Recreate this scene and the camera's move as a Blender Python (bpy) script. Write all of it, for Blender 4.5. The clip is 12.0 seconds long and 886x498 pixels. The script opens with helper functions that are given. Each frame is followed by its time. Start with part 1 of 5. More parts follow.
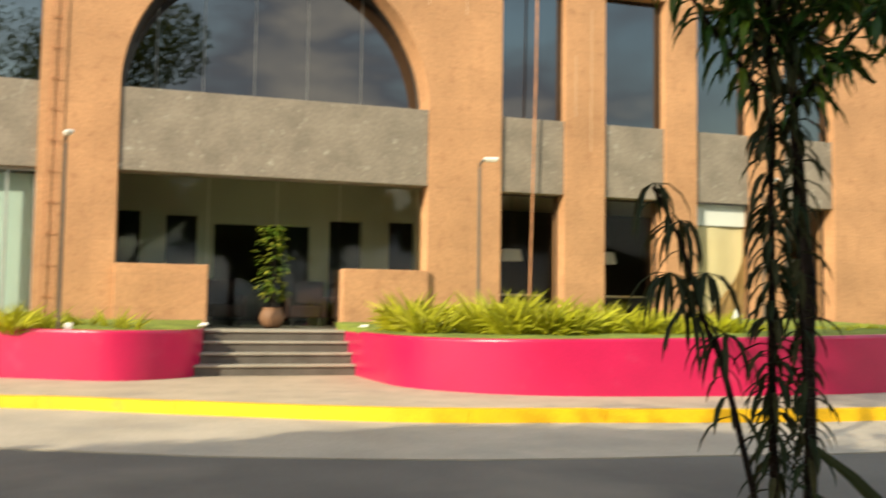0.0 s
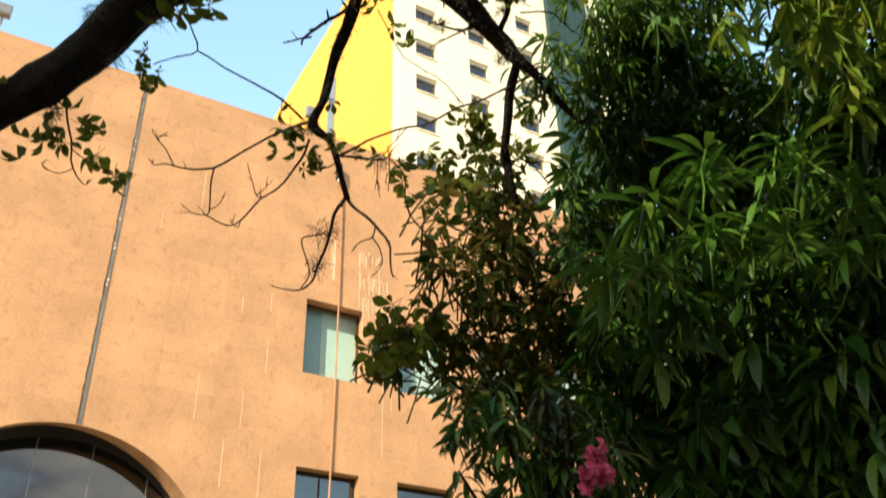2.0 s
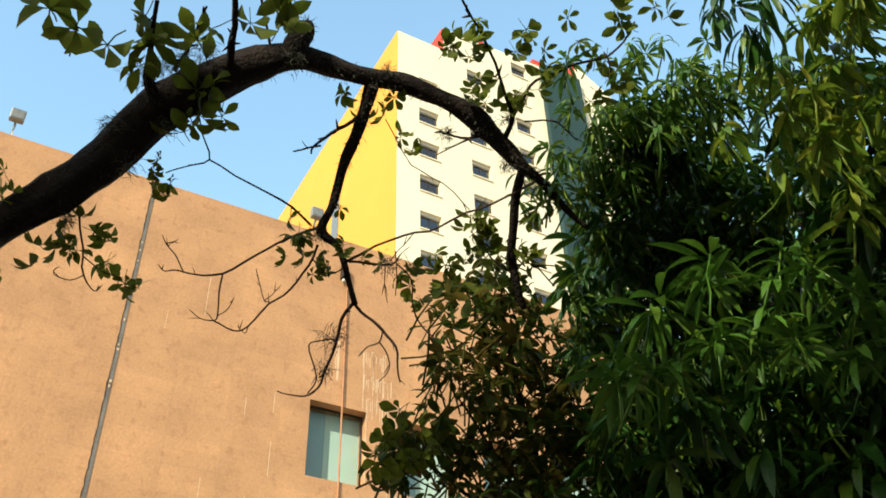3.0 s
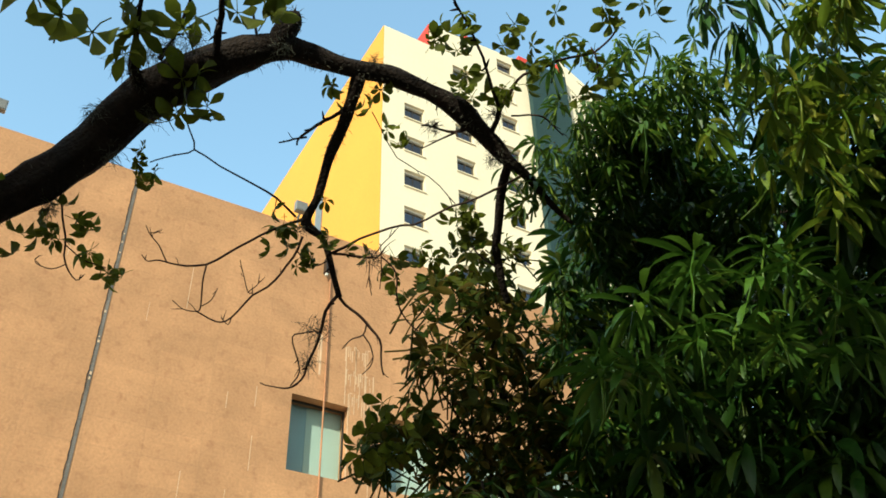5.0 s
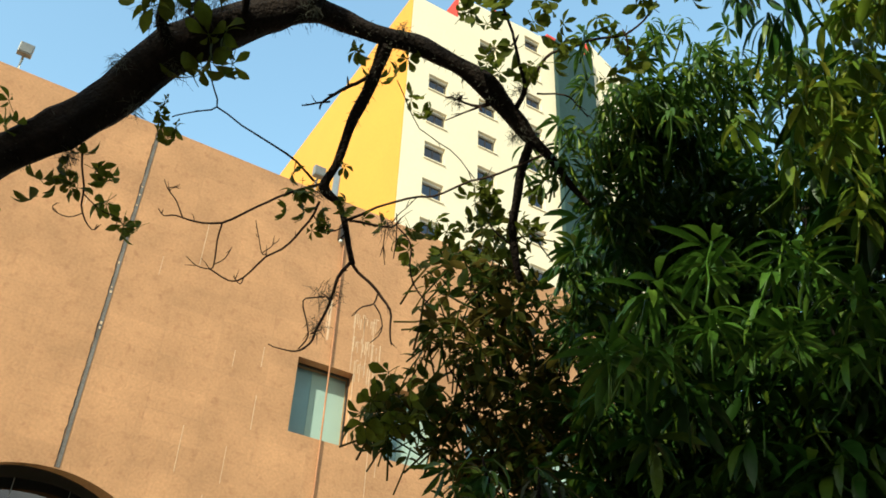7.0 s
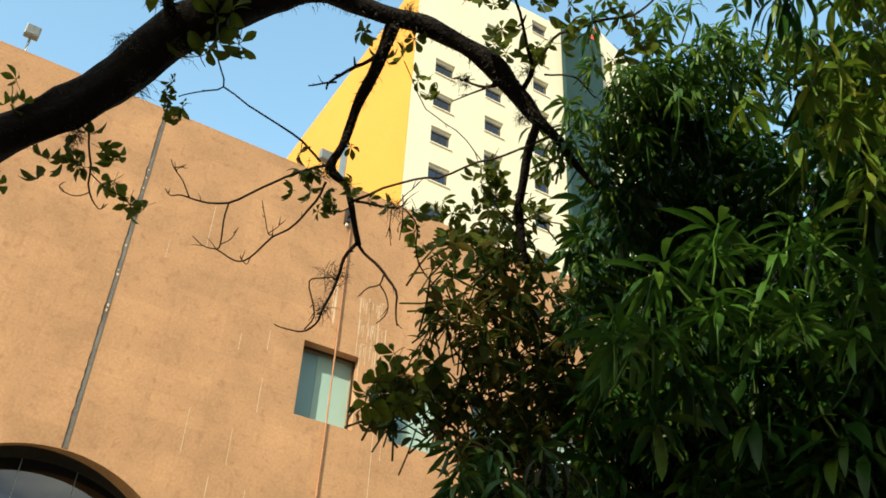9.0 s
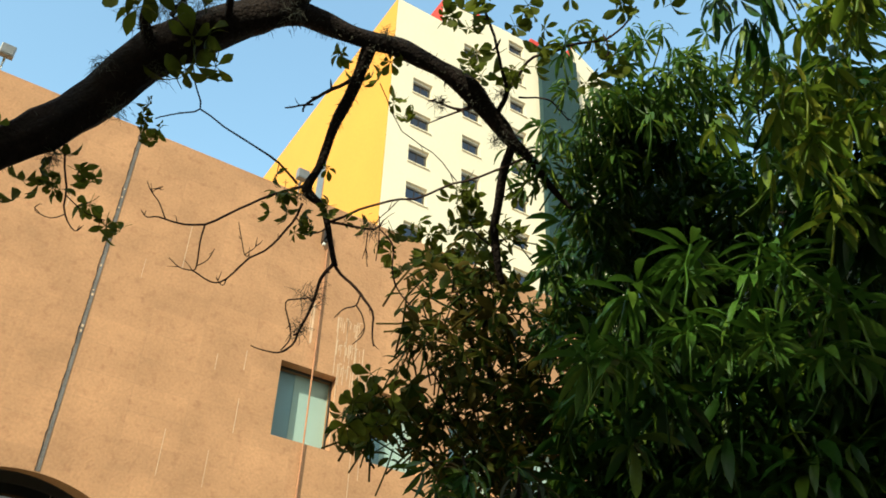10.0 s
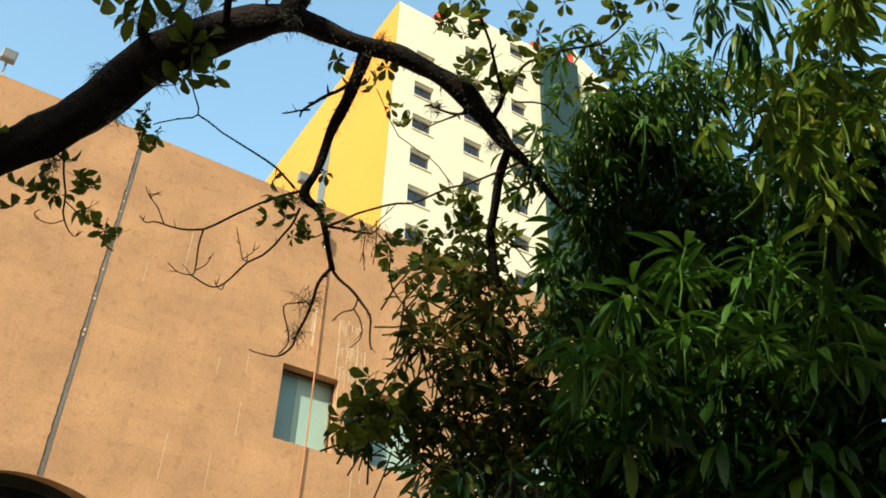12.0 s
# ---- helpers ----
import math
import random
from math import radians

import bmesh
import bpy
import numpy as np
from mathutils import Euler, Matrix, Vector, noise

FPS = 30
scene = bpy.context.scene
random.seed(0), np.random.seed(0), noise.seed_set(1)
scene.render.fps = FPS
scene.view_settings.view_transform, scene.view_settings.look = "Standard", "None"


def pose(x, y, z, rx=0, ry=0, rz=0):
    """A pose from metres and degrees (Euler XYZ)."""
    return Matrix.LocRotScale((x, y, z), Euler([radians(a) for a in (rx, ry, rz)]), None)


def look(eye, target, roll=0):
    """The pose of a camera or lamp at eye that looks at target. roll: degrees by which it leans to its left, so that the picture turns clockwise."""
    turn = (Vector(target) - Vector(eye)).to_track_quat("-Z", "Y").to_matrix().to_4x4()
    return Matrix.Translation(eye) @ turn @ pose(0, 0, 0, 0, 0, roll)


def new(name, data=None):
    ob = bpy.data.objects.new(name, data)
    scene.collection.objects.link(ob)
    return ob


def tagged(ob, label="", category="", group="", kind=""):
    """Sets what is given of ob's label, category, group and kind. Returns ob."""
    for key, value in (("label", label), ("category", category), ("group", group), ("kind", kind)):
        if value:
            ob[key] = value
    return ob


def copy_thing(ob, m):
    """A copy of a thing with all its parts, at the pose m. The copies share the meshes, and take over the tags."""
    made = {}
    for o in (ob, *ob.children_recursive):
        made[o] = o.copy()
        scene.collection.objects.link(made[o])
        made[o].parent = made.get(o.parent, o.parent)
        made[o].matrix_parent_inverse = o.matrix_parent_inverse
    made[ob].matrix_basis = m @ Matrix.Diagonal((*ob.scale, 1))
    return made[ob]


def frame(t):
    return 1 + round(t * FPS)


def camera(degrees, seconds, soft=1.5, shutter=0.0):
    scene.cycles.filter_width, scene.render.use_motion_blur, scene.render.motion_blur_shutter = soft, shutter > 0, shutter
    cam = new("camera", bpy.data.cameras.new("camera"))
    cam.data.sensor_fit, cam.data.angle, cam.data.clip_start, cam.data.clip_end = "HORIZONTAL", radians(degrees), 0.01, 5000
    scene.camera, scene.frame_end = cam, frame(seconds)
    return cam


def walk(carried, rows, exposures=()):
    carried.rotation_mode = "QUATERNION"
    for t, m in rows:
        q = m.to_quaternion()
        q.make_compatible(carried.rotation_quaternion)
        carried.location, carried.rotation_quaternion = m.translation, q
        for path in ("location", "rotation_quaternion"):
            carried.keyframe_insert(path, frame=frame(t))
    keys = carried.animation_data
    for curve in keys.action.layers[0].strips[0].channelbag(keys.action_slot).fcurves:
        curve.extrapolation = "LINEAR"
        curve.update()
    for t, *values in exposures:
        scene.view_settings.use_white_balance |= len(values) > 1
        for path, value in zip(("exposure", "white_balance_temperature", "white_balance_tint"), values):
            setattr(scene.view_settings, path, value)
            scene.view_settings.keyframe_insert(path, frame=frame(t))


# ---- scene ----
cam = camera(51.0, 12.0, soft=1.7, shutter=0.35)


def aim(x, y, z, yaw, pitch, roll):
    """The eye, and how it is turned: yaw to the left of +y, pitch up, roll as look()."""
    return pose(x, y, z, 0, 0, yaw) @ pose(0, 0, 0, 90 + pitch) @ pose(0, 0, 0, 0, 0, roll)


PATH = [
    (0.0, aim(0.000, 0.000, 1.330, -17.01, 3.53, 0.85)),
    (0.2, aim(-0.035, 0.028, 1.320, -21.79, 5.33, 0.26)),
    (0.5, aim(-0.066, 0.054, 1.310, -28.07, 8.84, 1.18)),
    (0.8, aim(-0.046, 0.037, 1.320, -28.89, 11.44, -0.13)),
    (1.0, aim(-0.033, 0.024, 1.345, -29.17, 16.51, -0.95)),
    (1.2, aim(-0.020, 0.012, 1.370, -28.52, 20.21, -1.88)),
    (1.5, aim(0.012, 0.053, 1.397, -28.60, 25.60, -2.17)),
    (2.0, look((0.025, 0.049, 1.407), (0.871, 1.504, 2.486), -1.5)),
    (2.5, look((0.006, 0.042, 1.417), (0.801, 1.422, 2.626), -1.8)),
    (3.0, look((-0.001, 0.031, 1.419), (0.782, 1.381, 2.67), -1.7)),
    (3.2, look((-0.001, 0.03, 1.419), (0.768, 1.377, 2.683), -1.6)),
    (5.0, look((-0.002, 0.041, 1.413), (0.814, 1.378, 2.656), -1.8)),
    (5.5, look((0.003, 0.045, 1.42), (0.812, 1.384, 2.666), -1.1)),
    (6.0, look((-0.003, 0.047, 1.422), (0.787, 1.399, 2.667), 0.8)),
    (6.5, look((0.002, 0.04, 1.417), (0.818, 1.402, 2.633), 1.9)),
    (7.0, look((-0.001, 0.052, 1.42), (0.807, 1.434, 2.618), 2.7)),
    (7.5, look((0.003, 0.063, 1.423), (0.815, 1.45, 2.614), 3.3)),
    (9.3, look((0.004, 0.058, 1.407), (0.812, 1.464, 2.578), 3.2)),
    (9.5, look((0.004, 0.052, 1.407), (0.817, 1.438, 2.598), 2.9)),
    (10.0, look((-0.004, 0.033, 1.399), (0.831, 1.393, 2.605), 2.1)),
    (10.5, look((-0.001, 0.014, 1.394), (0.861, 1.332, 2.627), 0.3)),
    (11.0, look((0.005, 0.009, 1.393), (0.876, 1.334, 2.612), -0.2)),
    (11.5, look((0.004, 0.008, 1.393), (0.846, 1.341, 2.623), 1.6)),
    (12.0, look((0.003, 0.001, 1.389), (0.832, 1.361, 2.599), 2.0)),
]
walk(cam, PATH, [(0.0, 1.42, 6750, 1), (1.5, 1.54, 6500, 2), (2.0, 1.66, 6450, 0), (2.5, 1.57, 6300, -2), (3.2, 1.32, 6200, -4), (5.0, 1.21, 6100, -7), (12.0, 1.21, 6150, -6)])

# ---- light ----
SUN_AZ, SUN_EL = 238.0, 27.0      # clockwise from +y, above the horizon
sun_dir = Vector((math.sin(radians(SUN_AZ)) * math.cos(radians(SUN_EL)), math.cos(radians(SUN_AZ)) * math.cos(radians(SUN_EL)), math.sin(radians(SUN_EL))))
sun = new("sun", bpy.data.lights.new("sun", "SUN"))
sun.data.energy, sun.data.angle, sun.data.color = 2.3, radians(0.6), (1.0, 0.88, 0.7)
sun.matrix_world = look(sun_dir * 60, (0, 0, 0))

world = bpy.data.worlds.new("sky")
scene.world = world
world.use_nodes = True
wn, wl = world.node_tree.nodes, world.node_tree.links
sky = wn.new("ShaderNodeTexSky")
sky.sky_type, sky.sun_disc = "NISHITA", False
sky.sun_elevation, sky.sun_rotation = radians(SUN_EL), radians(SUN_AZ)
sky.air_density, sky.dust_density, sky.ozone_density = 1.6, 1.2, 1.0
wn["Background"].inputs[1].default_value = 0.15

# broken grey cloud over the western half of the sky, clear ahead
coord = wn.new("ShaderNodeTexCoord")
split = wn.new("ShaderNodeSeparateXYZ")
wl.new(coord.outputs["Generated"], split.inputs[0])
billow = wn.new("ShaderNodeTexNoise")
billow.inputs["Scale"].default_value, billow.inputs["Detail"].default_value, billow.inputs["Roughness"].default_value = 3.4, 7.0, 0.55
squash = wn.new("ShaderNodeMapping")
squash.inputs["Scale"].default_value, squash.inputs["Location"].default_value = (1.0, 1.0, 2.6), (1.7, 0.4, 0.0)
wl.new(coord.outputs["Generated"], squash.inputs[0]), wl.new(squash.outputs[0], billow.inputs["Vector"])


def ranged(source, lo, hi):
    r = wn.new("ShaderNodeMapRange")
    r.inputs["From Min"].default_value, r.inputs["From Max"].default_value = lo, hi
    wl.new(source, r.inputs["Value"])
    return r.outputs["Result"]


cover = wn.new("ShaderNodeMath")
cover.operation = "MULTIPLY"
wl.new(ranged(billow.outputs["Fac"], 0.34, 0.5), cover.inputs[0]), wl.new(ranged(split.outputs["Y"], 0.05, -0.35), cover.inputs[1])
western = wn.new("ShaderNodeMath")
western.operation = "MULTIPLY"
low_band = wn.new("ShaderNodeMath")
low_band.operation = "MAXIMUM"
wl.new(ranged(split.outputs["X"], 0.7, 0.4), low_band.inputs[0]), wl.new(ranged(split.outputs["Z"], 0.14, 0.05), low_band.inputs[1])
wl.new(cover.outputs[0], western.inputs[0]), wl.new(low_band.outputs[0], western.inputs[1])
tone = wn.new("ShaderNodeMix")
tone.data_type = "RGBA"
tone.inputs[6].default_value, tone.inputs[7].default_value = (1.7, 1.75, 1.95, 1), (5.2, 4.4, 3.5, 1)
wl.new(ranged(billow.outputs["Fac"], 0.5, 0.68), tone.inputs["Factor"])
air = wn.new("ShaderNodeMix")
air.data_type = "RGBA"
wl.new(western.outputs[0], air.inputs["Factor"]), wl.new(sky.outputs[0], air.inputs[6]), wl.new(tone.outputs[2], air.inputs[7])
wl.new(air.outputs[2], wn["Background"].inputs[0])


# ---- materials ----
def material(name, colour, rough=0.8, metal=0.0, vary=0.12, scale=3.0, fine=60.0, bump=0.15, stain=None, spec=0.5, by_object=0.0, by_island=0.0, transmit=0.0, young=None, ripe=(0.35, 1.0)):
    """A surface with broad blotches, fine grain, bump and, where given, stains of another colour."""
    m = bpy.data.materials.new(name)
    m.use_nodes = True
    n, l = m.node_tree.nodes, m.node_tree.links
    b = n["Principled BSDF"]
    b.inputs["Roughness"].default_value, b.inputs["Metallic"].default_value = rough, metal
    b.inputs["Specular IOR Level"].default_value = spec
    at = n.new("ShaderNodeTexCoord").outputs["Object"]

    def noise_at(size, detail=4.0):
        t = n.new("ShaderNodeTexNoise")
        t.inputs["Scale"].default_value, t.inputs["Detail"].default_value = size, detail
        l.new(at, t.inputs["Vector"])
        return t.outputs["Fac"]

    def ramp(source, lo, hi, a, z):
        r = n.new("ShaderNodeMapRange")
        for k, v in zip(("From Min", "From Max", "To Min", "To Max"), (lo, hi, a, z)):
            r.inputs[k].default_value = v
        l.new(source, r.inputs["Value"])
        return r.outputs["Result"]

    def mixed(kind, fac, a, c):
        x = n.new("ShaderNodeMix")
        x.data_type, x.blend_type = "RGBA", kind
        for v, slot in ((fac, x.inputs["Factor"]), (a, x.inputs[6]), (c, x.inputs[7])):
            if hasattr(v, "is_linked"):
                l.new(v, slot)
            else:
                slot.default_value = v
        return x.outputs[2]

    col = mixed("MIX", 0.0, (*colour, 1), (*colour, 1))
    if young:
        col = mixed("MIX", ramp(n.new("ShaderNodeNewGeometry").outputs["Random Per Island"], *ripe, 0.0, 1.0), (*colour, 1), (*young, 1))
    broad = ramp(noise_at(scale), 0.3, 0.7, 1 - vary, 1 + vary)
    grain = ramp(noise_at(fine, 2.0), 0.25, 0.75, 1 - vary * 0.8, 1 + vary * 0.8)
    for f in (broad, grain):
        v = n.new("ShaderNodeVectorMath")
        v.operation = "SCALE"
        l.new(col, v.inputs[0])
        l.new(f, v.inputs["Scale"])
        col = v.outputs[0]
    for amount, node, out in ((by_object, "ShaderNodeObjectInfo", "Random"), (by_island, "ShaderNodeNewGeometry", "Random Per Island")):
        if amount:
            v = n.new("ShaderNodeVectorMath")
            v.operation = "SCALE"
            l.new(col, v.inputs[0])
            l.new(ramp(n.new(node).outputs[out], 0, 1, 1 - amount, 1 + amount), v.inputs["Scale"])
            col = v.outputs[0]
    if stain:
        tint, size, lo, hi = stain
        col = mixed("MIX", ramp(noise_at(size, 6.0), lo, hi, 0.0, 0.8), col, (*tint, 1))
    l.new(col, b.inputs["Base Color"])
    if bump:
        k = n.new("ShaderNodeBump")
        k.inputs["Strength"].default_value, k.inputs["Distance"].default_value = bump, 0.02
        l.new(noise_at(fine, 3.0), k.inputs["Height"])
        l.new(k.outputs[0], b.inputs["Normal"])
    if transmit:
        t = n.new("ShaderNodeBsdfTranslucent")
        l.new(col, t.inputs[0])
        a = n.new("ShaderNodeMixShader")
        a.inputs[0].default_value = transmit
        l.new(b.outputs[0], a.inputs[1]), l.new(t.outputs[0], a.inputs[2])
        l.new(a.outputs[0], n["Material Output"].inputs[0])
    return m


def glass(name, tint, see=0.25, rough=0.02, ior=2.3, sheen=(0.95, 0.97, 1.0)):
    """Tinted architectural glass: mirror-like by its angle, and darkly see-through."""
    m = bpy.data.materials.new(name)
    m.use_nodes = True
    n, l = m.node_tree.nodes, m.node_tree.links
    n.remove(n["Principled BSDF"])
    g, t, x, f = n.new("ShaderNodeBsdfGlossy"), n.new("ShaderNodeBsdfTransparent"), n.new("ShaderNodeMixShader"), n.new("ShaderNodeFresnel")
    g.inputs["Color"].default_value, g.inputs["Roughness"].default_value = (*sheen, 1), rough
    t.inputs["Color"].default_value = (*[c * see for c in tint], 1)
    f.inputs["IOR"].default_value = ior
    l.new(f.outputs[0], x.inputs[0]), l.new(t.outputs[0], x.inputs[1]), l.new(g.outputs[0], x.inputs[2])
    l.new(x.outputs[0], n["Material Output"].inputs[0])
    return m


STUCCO = material("orange_stucco", (0.5, 0.262, 0.13), 0.9, vary=0.14, scale=0.9, fine=17, bump=0.6, stain=((0.34, 0.155, 0.075), 5.0, 0.54, 0.82))


def jointed(m, across, high, dark, width=0.02, strength=0.35):
    """Adds the thin joints of large plaster panels to a surface that lies along x and z."""
    n, l = m.node_tree.nodes, m.node_tree.links
    b = n["Principled BSDF"]
    source = b.inputs["Base Color"].links[0].from_socket
    at, turn, brick, x = n.new("ShaderNodeTexCoord"), n.new("ShaderNodeMapping"), n.new("ShaderNodeTexBrick"), n.new("ShaderNodeMix")
    turn.inputs["Rotation"].default_value = (radians(90), 0, 0)
    l.new(at.outputs["Object"], turn.inputs[0]), l.new(turn.outputs[0], brick.inputs["Vector"])
    brick.inputs["Color1"].default_value, brick.inputs["Color2"].default_value, brick.inputs["Mortar"].default_value = (0.87, 0.86, 0.84, 1), (1.07, 1.06, 1.04, 1), (dark, dark, dark, 1)
    for k, v in (("Scale", 1.0), ("Mortar Size", width), ("Mortar Smooth", 0.6), ("Brick Width", across), ("Row Height", high)):
        brick.inputs[k].default_value = v
    brick.offset = 0.0
    x.data_type, x.blend_type = "RGBA", "MULTIPLY"
    x.inputs["Factor"].default_value = strength
    l.new(source, x.inputs[6]), l.new(brick.outputs["Color"], x.inputs[7]), l.new(x.outputs[2], b.inputs["Base Color"])


jointed(STUCCO, 1.175, 0.61, 0.9, strength=0.5)
BAND = material("grey_exposed_concrete", (0.25, 0.205, 0.16), 0.9, vary=0.18, scale=1.8, fine=16, bump=0.5, stain=((0.42, 0.38, 0.31), 7, 0.62, 0.74))
PINK = material("pink_paint", (0.5, 0.008, 0.075), 0.3, vary=0.08, scale=1.6, fine=40, bump=0.12, stain=((0.5, 0.05, 0.12), 3.2, 0.62, 0.9))
KERB_YELLOW = material("yellow_kerb_paint", (0.8, 0.46, 0.005), 0.65, vary=0.1, scale=3, fine=30, bump=0.3, stain=((0.3, 0.22, 0.08), 1.9, 0.66, 0.8))
ASPHALT = material("worn_asphalt", (0.13, 0.115, 0.097), 0.9, vary=0.2, scale=0.6, fine=45, bump=0.5, stain=((0.24, 0.2, 0.155), 0.5, 0.5, 0.75))
GUTTER = material("worn_gutter_concrete", (0.44, 0.37, 0.285), 0.9, vary=0.14, scale=0.8, fine=40, bump=0.35, stain=((0.3, 0.27, 0.225), 0.9, 0.52, 0.8))
ROCK = material("brown_boulder", (0.13, 0.09, 0.055), 0.95, vary=0.3, scale=3, fine=25, bump=0.8)
FROST = material("frosted_teal_film", (0.1, 0.17, 0.17), 0.35, vary=0.1, scale=1.0, fine=20, bump=0.03)
SOIL = material("dry_soil", (0.14, 0.1, 0.065), 0.95, vary=0.25, scale=1.2, fine=40, bump=0.8)
PAVING = material("pavement_concrete", (0.46, 0.365, 0.26), 0.9, vary=0.12, scale=1.4, fine=35, bump=0.3, stain=((0.3, 0.25, 0.2), 2.5, 0.55, 0.8))
RISER = material("dark_riser_tone", (0.11, 0.095, 0.08), 0.9, vary=0.2, scale=3, fine=30, bump=0.3)
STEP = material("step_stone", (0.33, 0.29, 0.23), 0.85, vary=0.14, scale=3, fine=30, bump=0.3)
GRASS = material("lawn", (0.2, 0.24, 0.03), 0.95, vary=0.3, scale=2.5, fine=50, bump=0.8)
WHITE = material("white_render", (0.86, 0.85, 0.82), 0.85, vary=0.04, scale=0.4, fine=20, bump=0.1)
TOWER_WHITE = material("tower_cream_paint", (0.86, 0.74, 0.54), 0.85, vary=0.05, scale=0.15, fine=5, bump=0.1)
TOWER_YELLOW = material("tower_yellow_paint", (0.8, 0.345, 0.045), 0.85, vary=0.05, scale=0.12, fine=5, bump=0.1)
TOWER_GREEN = material("tower_slate_panel", (0.03, 0.06, 0.062), 0.9, spec=0.2, vary=0.12, scale=0.3, fine=6, bump=0.1)
RED = material("red_roof_paint", (0.6, 0.05, 0.03), 0.8, vary=0.08, scale=0.5, fine=6, bump=0.1)
CREAM = material("cream_plaster", (0.62, 0.56, 0.4), 0.85, vary=0.06, scale=1.0, fine=30, bump=0.1)
PORCH = material("porch_cream_plaster", (0.6, 0.55, 0.4), 0.85, vary=0.08, scale=1.0, fine=30, bump=0.1)
ROOM_SHADE = material("interior_shade", (0.03, 0.025, 0.02), 0.8, vary=0.2, scale=1.0, fine=20, bump=0.1)
METAL = material("grey_painted_steel", (0.3, 0.29, 0.27), 0.45, 0.6, vary=0.1, scale=6, fine=50, bump=0.05)
POST = material("brown_painted_post", (0.13, 0.1, 0.075), 0.5, 0.3, vary=0.15, scale=6, fine=50, bump=0.05)
DARK_METAL = material("dark_bronze_frame", (0.05, 0.04, 0.035), 0.4, 0.5, vary=0.1, scale=5, fine=40, bump=0.05)
WHITE_METAL = material("white_painted_steel", (0.78, 0.77, 0.72), 0.45, vary=0.06, scale=5, fine=40, bump=0.05)
ALU = material("aluminium_mullion", (0.62, 0.62, 0.58), 0.35, 0.7, vary=0.05, scale=4, fine=30, bump=0.03)
RUST = material("rust_red_pipe", (0.45, 0.2, 0.09), 0.7, vary=0.2, scale=5, fine=40, bump=0.2)
JOINT = material("weathered_joint_filler", (0.17, 0.15, 0.135), 0.95, spec=0.2, vary=0.25, scale=2, fine=25, bump=0.3)
SLATE = material("grey_stone_cladding", (0.2, 0.2, 0.2), 0.6, vary=0.15, scale=2, fine=20, bump=0.2)
TERRACOTTA = material("clay_pot", (0.2, 0.1, 0.05), 0.7, vary=0.12, scale=5, fine=40, bump=0.2)
CURTAIN = material("beige_curtain", (0.78, 0.64, 0.38), 0.85, vary=0.06, scale=2, fine=40, bump=0.1)
SWAG = material("brown_swag", (0.32, 0.19, 0.07), 0.85, vary=0.1, scale=3, fine=40, bump=0.1)
FABRIC_RED = material("red_brown_upholstery", (0.03, 0.007, 0.005), 0.8, vary=0.1, scale=4, fine=50, bump=0.2)
SILT = material("lime_streak", (0.66, 0.46, 0.3), 0.9, vary=0.15, scale=4, fine=30, bump=0.2)
TWIG = material("brown_twig_bark", (0.05, 0.028, 0.02), 0.9, spec=0.2, vary=0.25, scale=9, fine=70, bump=0.4)
BARK = material("rough_dark_bark", (0.02, 0.013, 0.01), 0.95, spec=0.2, vary=0.35, scale=9, fine=70, bump=1.0, stain=((0.04, 0.03, 0.022), 14, 0.64, 0.8))
LEAF_PALM = material("palmate_leaf_green", (0.12, 0.14, 0.014), 0.55, spec=0.15, vary=0.15, scale=6, fine=60, bump=0.1, by_object=0.3, transmit=0.45)
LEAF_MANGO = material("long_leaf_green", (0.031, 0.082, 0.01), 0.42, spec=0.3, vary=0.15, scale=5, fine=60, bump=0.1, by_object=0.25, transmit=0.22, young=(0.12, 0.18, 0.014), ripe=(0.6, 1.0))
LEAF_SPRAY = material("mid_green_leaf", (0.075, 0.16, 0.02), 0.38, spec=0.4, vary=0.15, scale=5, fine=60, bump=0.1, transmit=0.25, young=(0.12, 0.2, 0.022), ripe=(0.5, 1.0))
# brighter copies of the long leaf, with sunlight put into their colour
LEAF_SUNLIT = material("lit_yellow_green_leaf", (0.11, 0.18, 0.015), 0.4, spec=0.35, vary=0.15, scale=5, fine=60, bump=0.1, transmit=0.4, young=(0.38, 0.37, 0.045), ripe=(0.45, 1.0))
LEAF_TOP_SUNLIT = material("sunlit_top_green_leaf", (0.07, 0.14, 0.02), 0.4, spec=0.35, vary=0.15, scale=5, fine=60, bump=0.1, transmit=0.4, young=(0.24, 0.32, 0.035), ripe=(0.5, 1.0))
LEAF_BUSH = material("bronze_green_leaf", (0.038, 0.06, 0.007), 0.55, spec=0.14, vary=0.2, scale=6, fine=60, bump=0.1, transmit=0.4, young=(0.13, 0.09, 0.016))
LEAF_OLEANDER = material("narrow_leaf_dark_green", (0.022, 0.034, 0.012), 0.6, spec=0.25, vary=0.15, scale=6, fine=60, bump=0.1, transmit=0.25, young=(0.06, 0.055, 0.02))
LEAF_YELLOW = material("yellow_green_blades", (0.44, 0.43, 0.025), 0.5, vary=0.15, scale=6, fine=50, bump=0.1, by_object=0.15, by_island=0.4, transmit=0.4)
PETAL = material("pink_petal", (0.62, 0.1, 0.2), 0.7, vary=0.15, scale=20, fine=90, bump=0.1, by_island=0.2, transmit=0.3)
MOSS = material("grey_air_plant", (0.09, 0.085, 0.06), 0.95, vary=0.2, scale=20, fine=80, bump=0.2, by_island=0.3)
GLASS_DARK = glass("dark_tinted_glass", (0.5, 0.55, 0.65), 0.12, ior=2.5, sheen=(0.62, 0.63, 0.67))
GLASS_BLUE = glass("blue_glass", (0.6, 0.85, 0.95), 0.5, ior=3.0, sheen=(0.78, 0.9, 1.0))
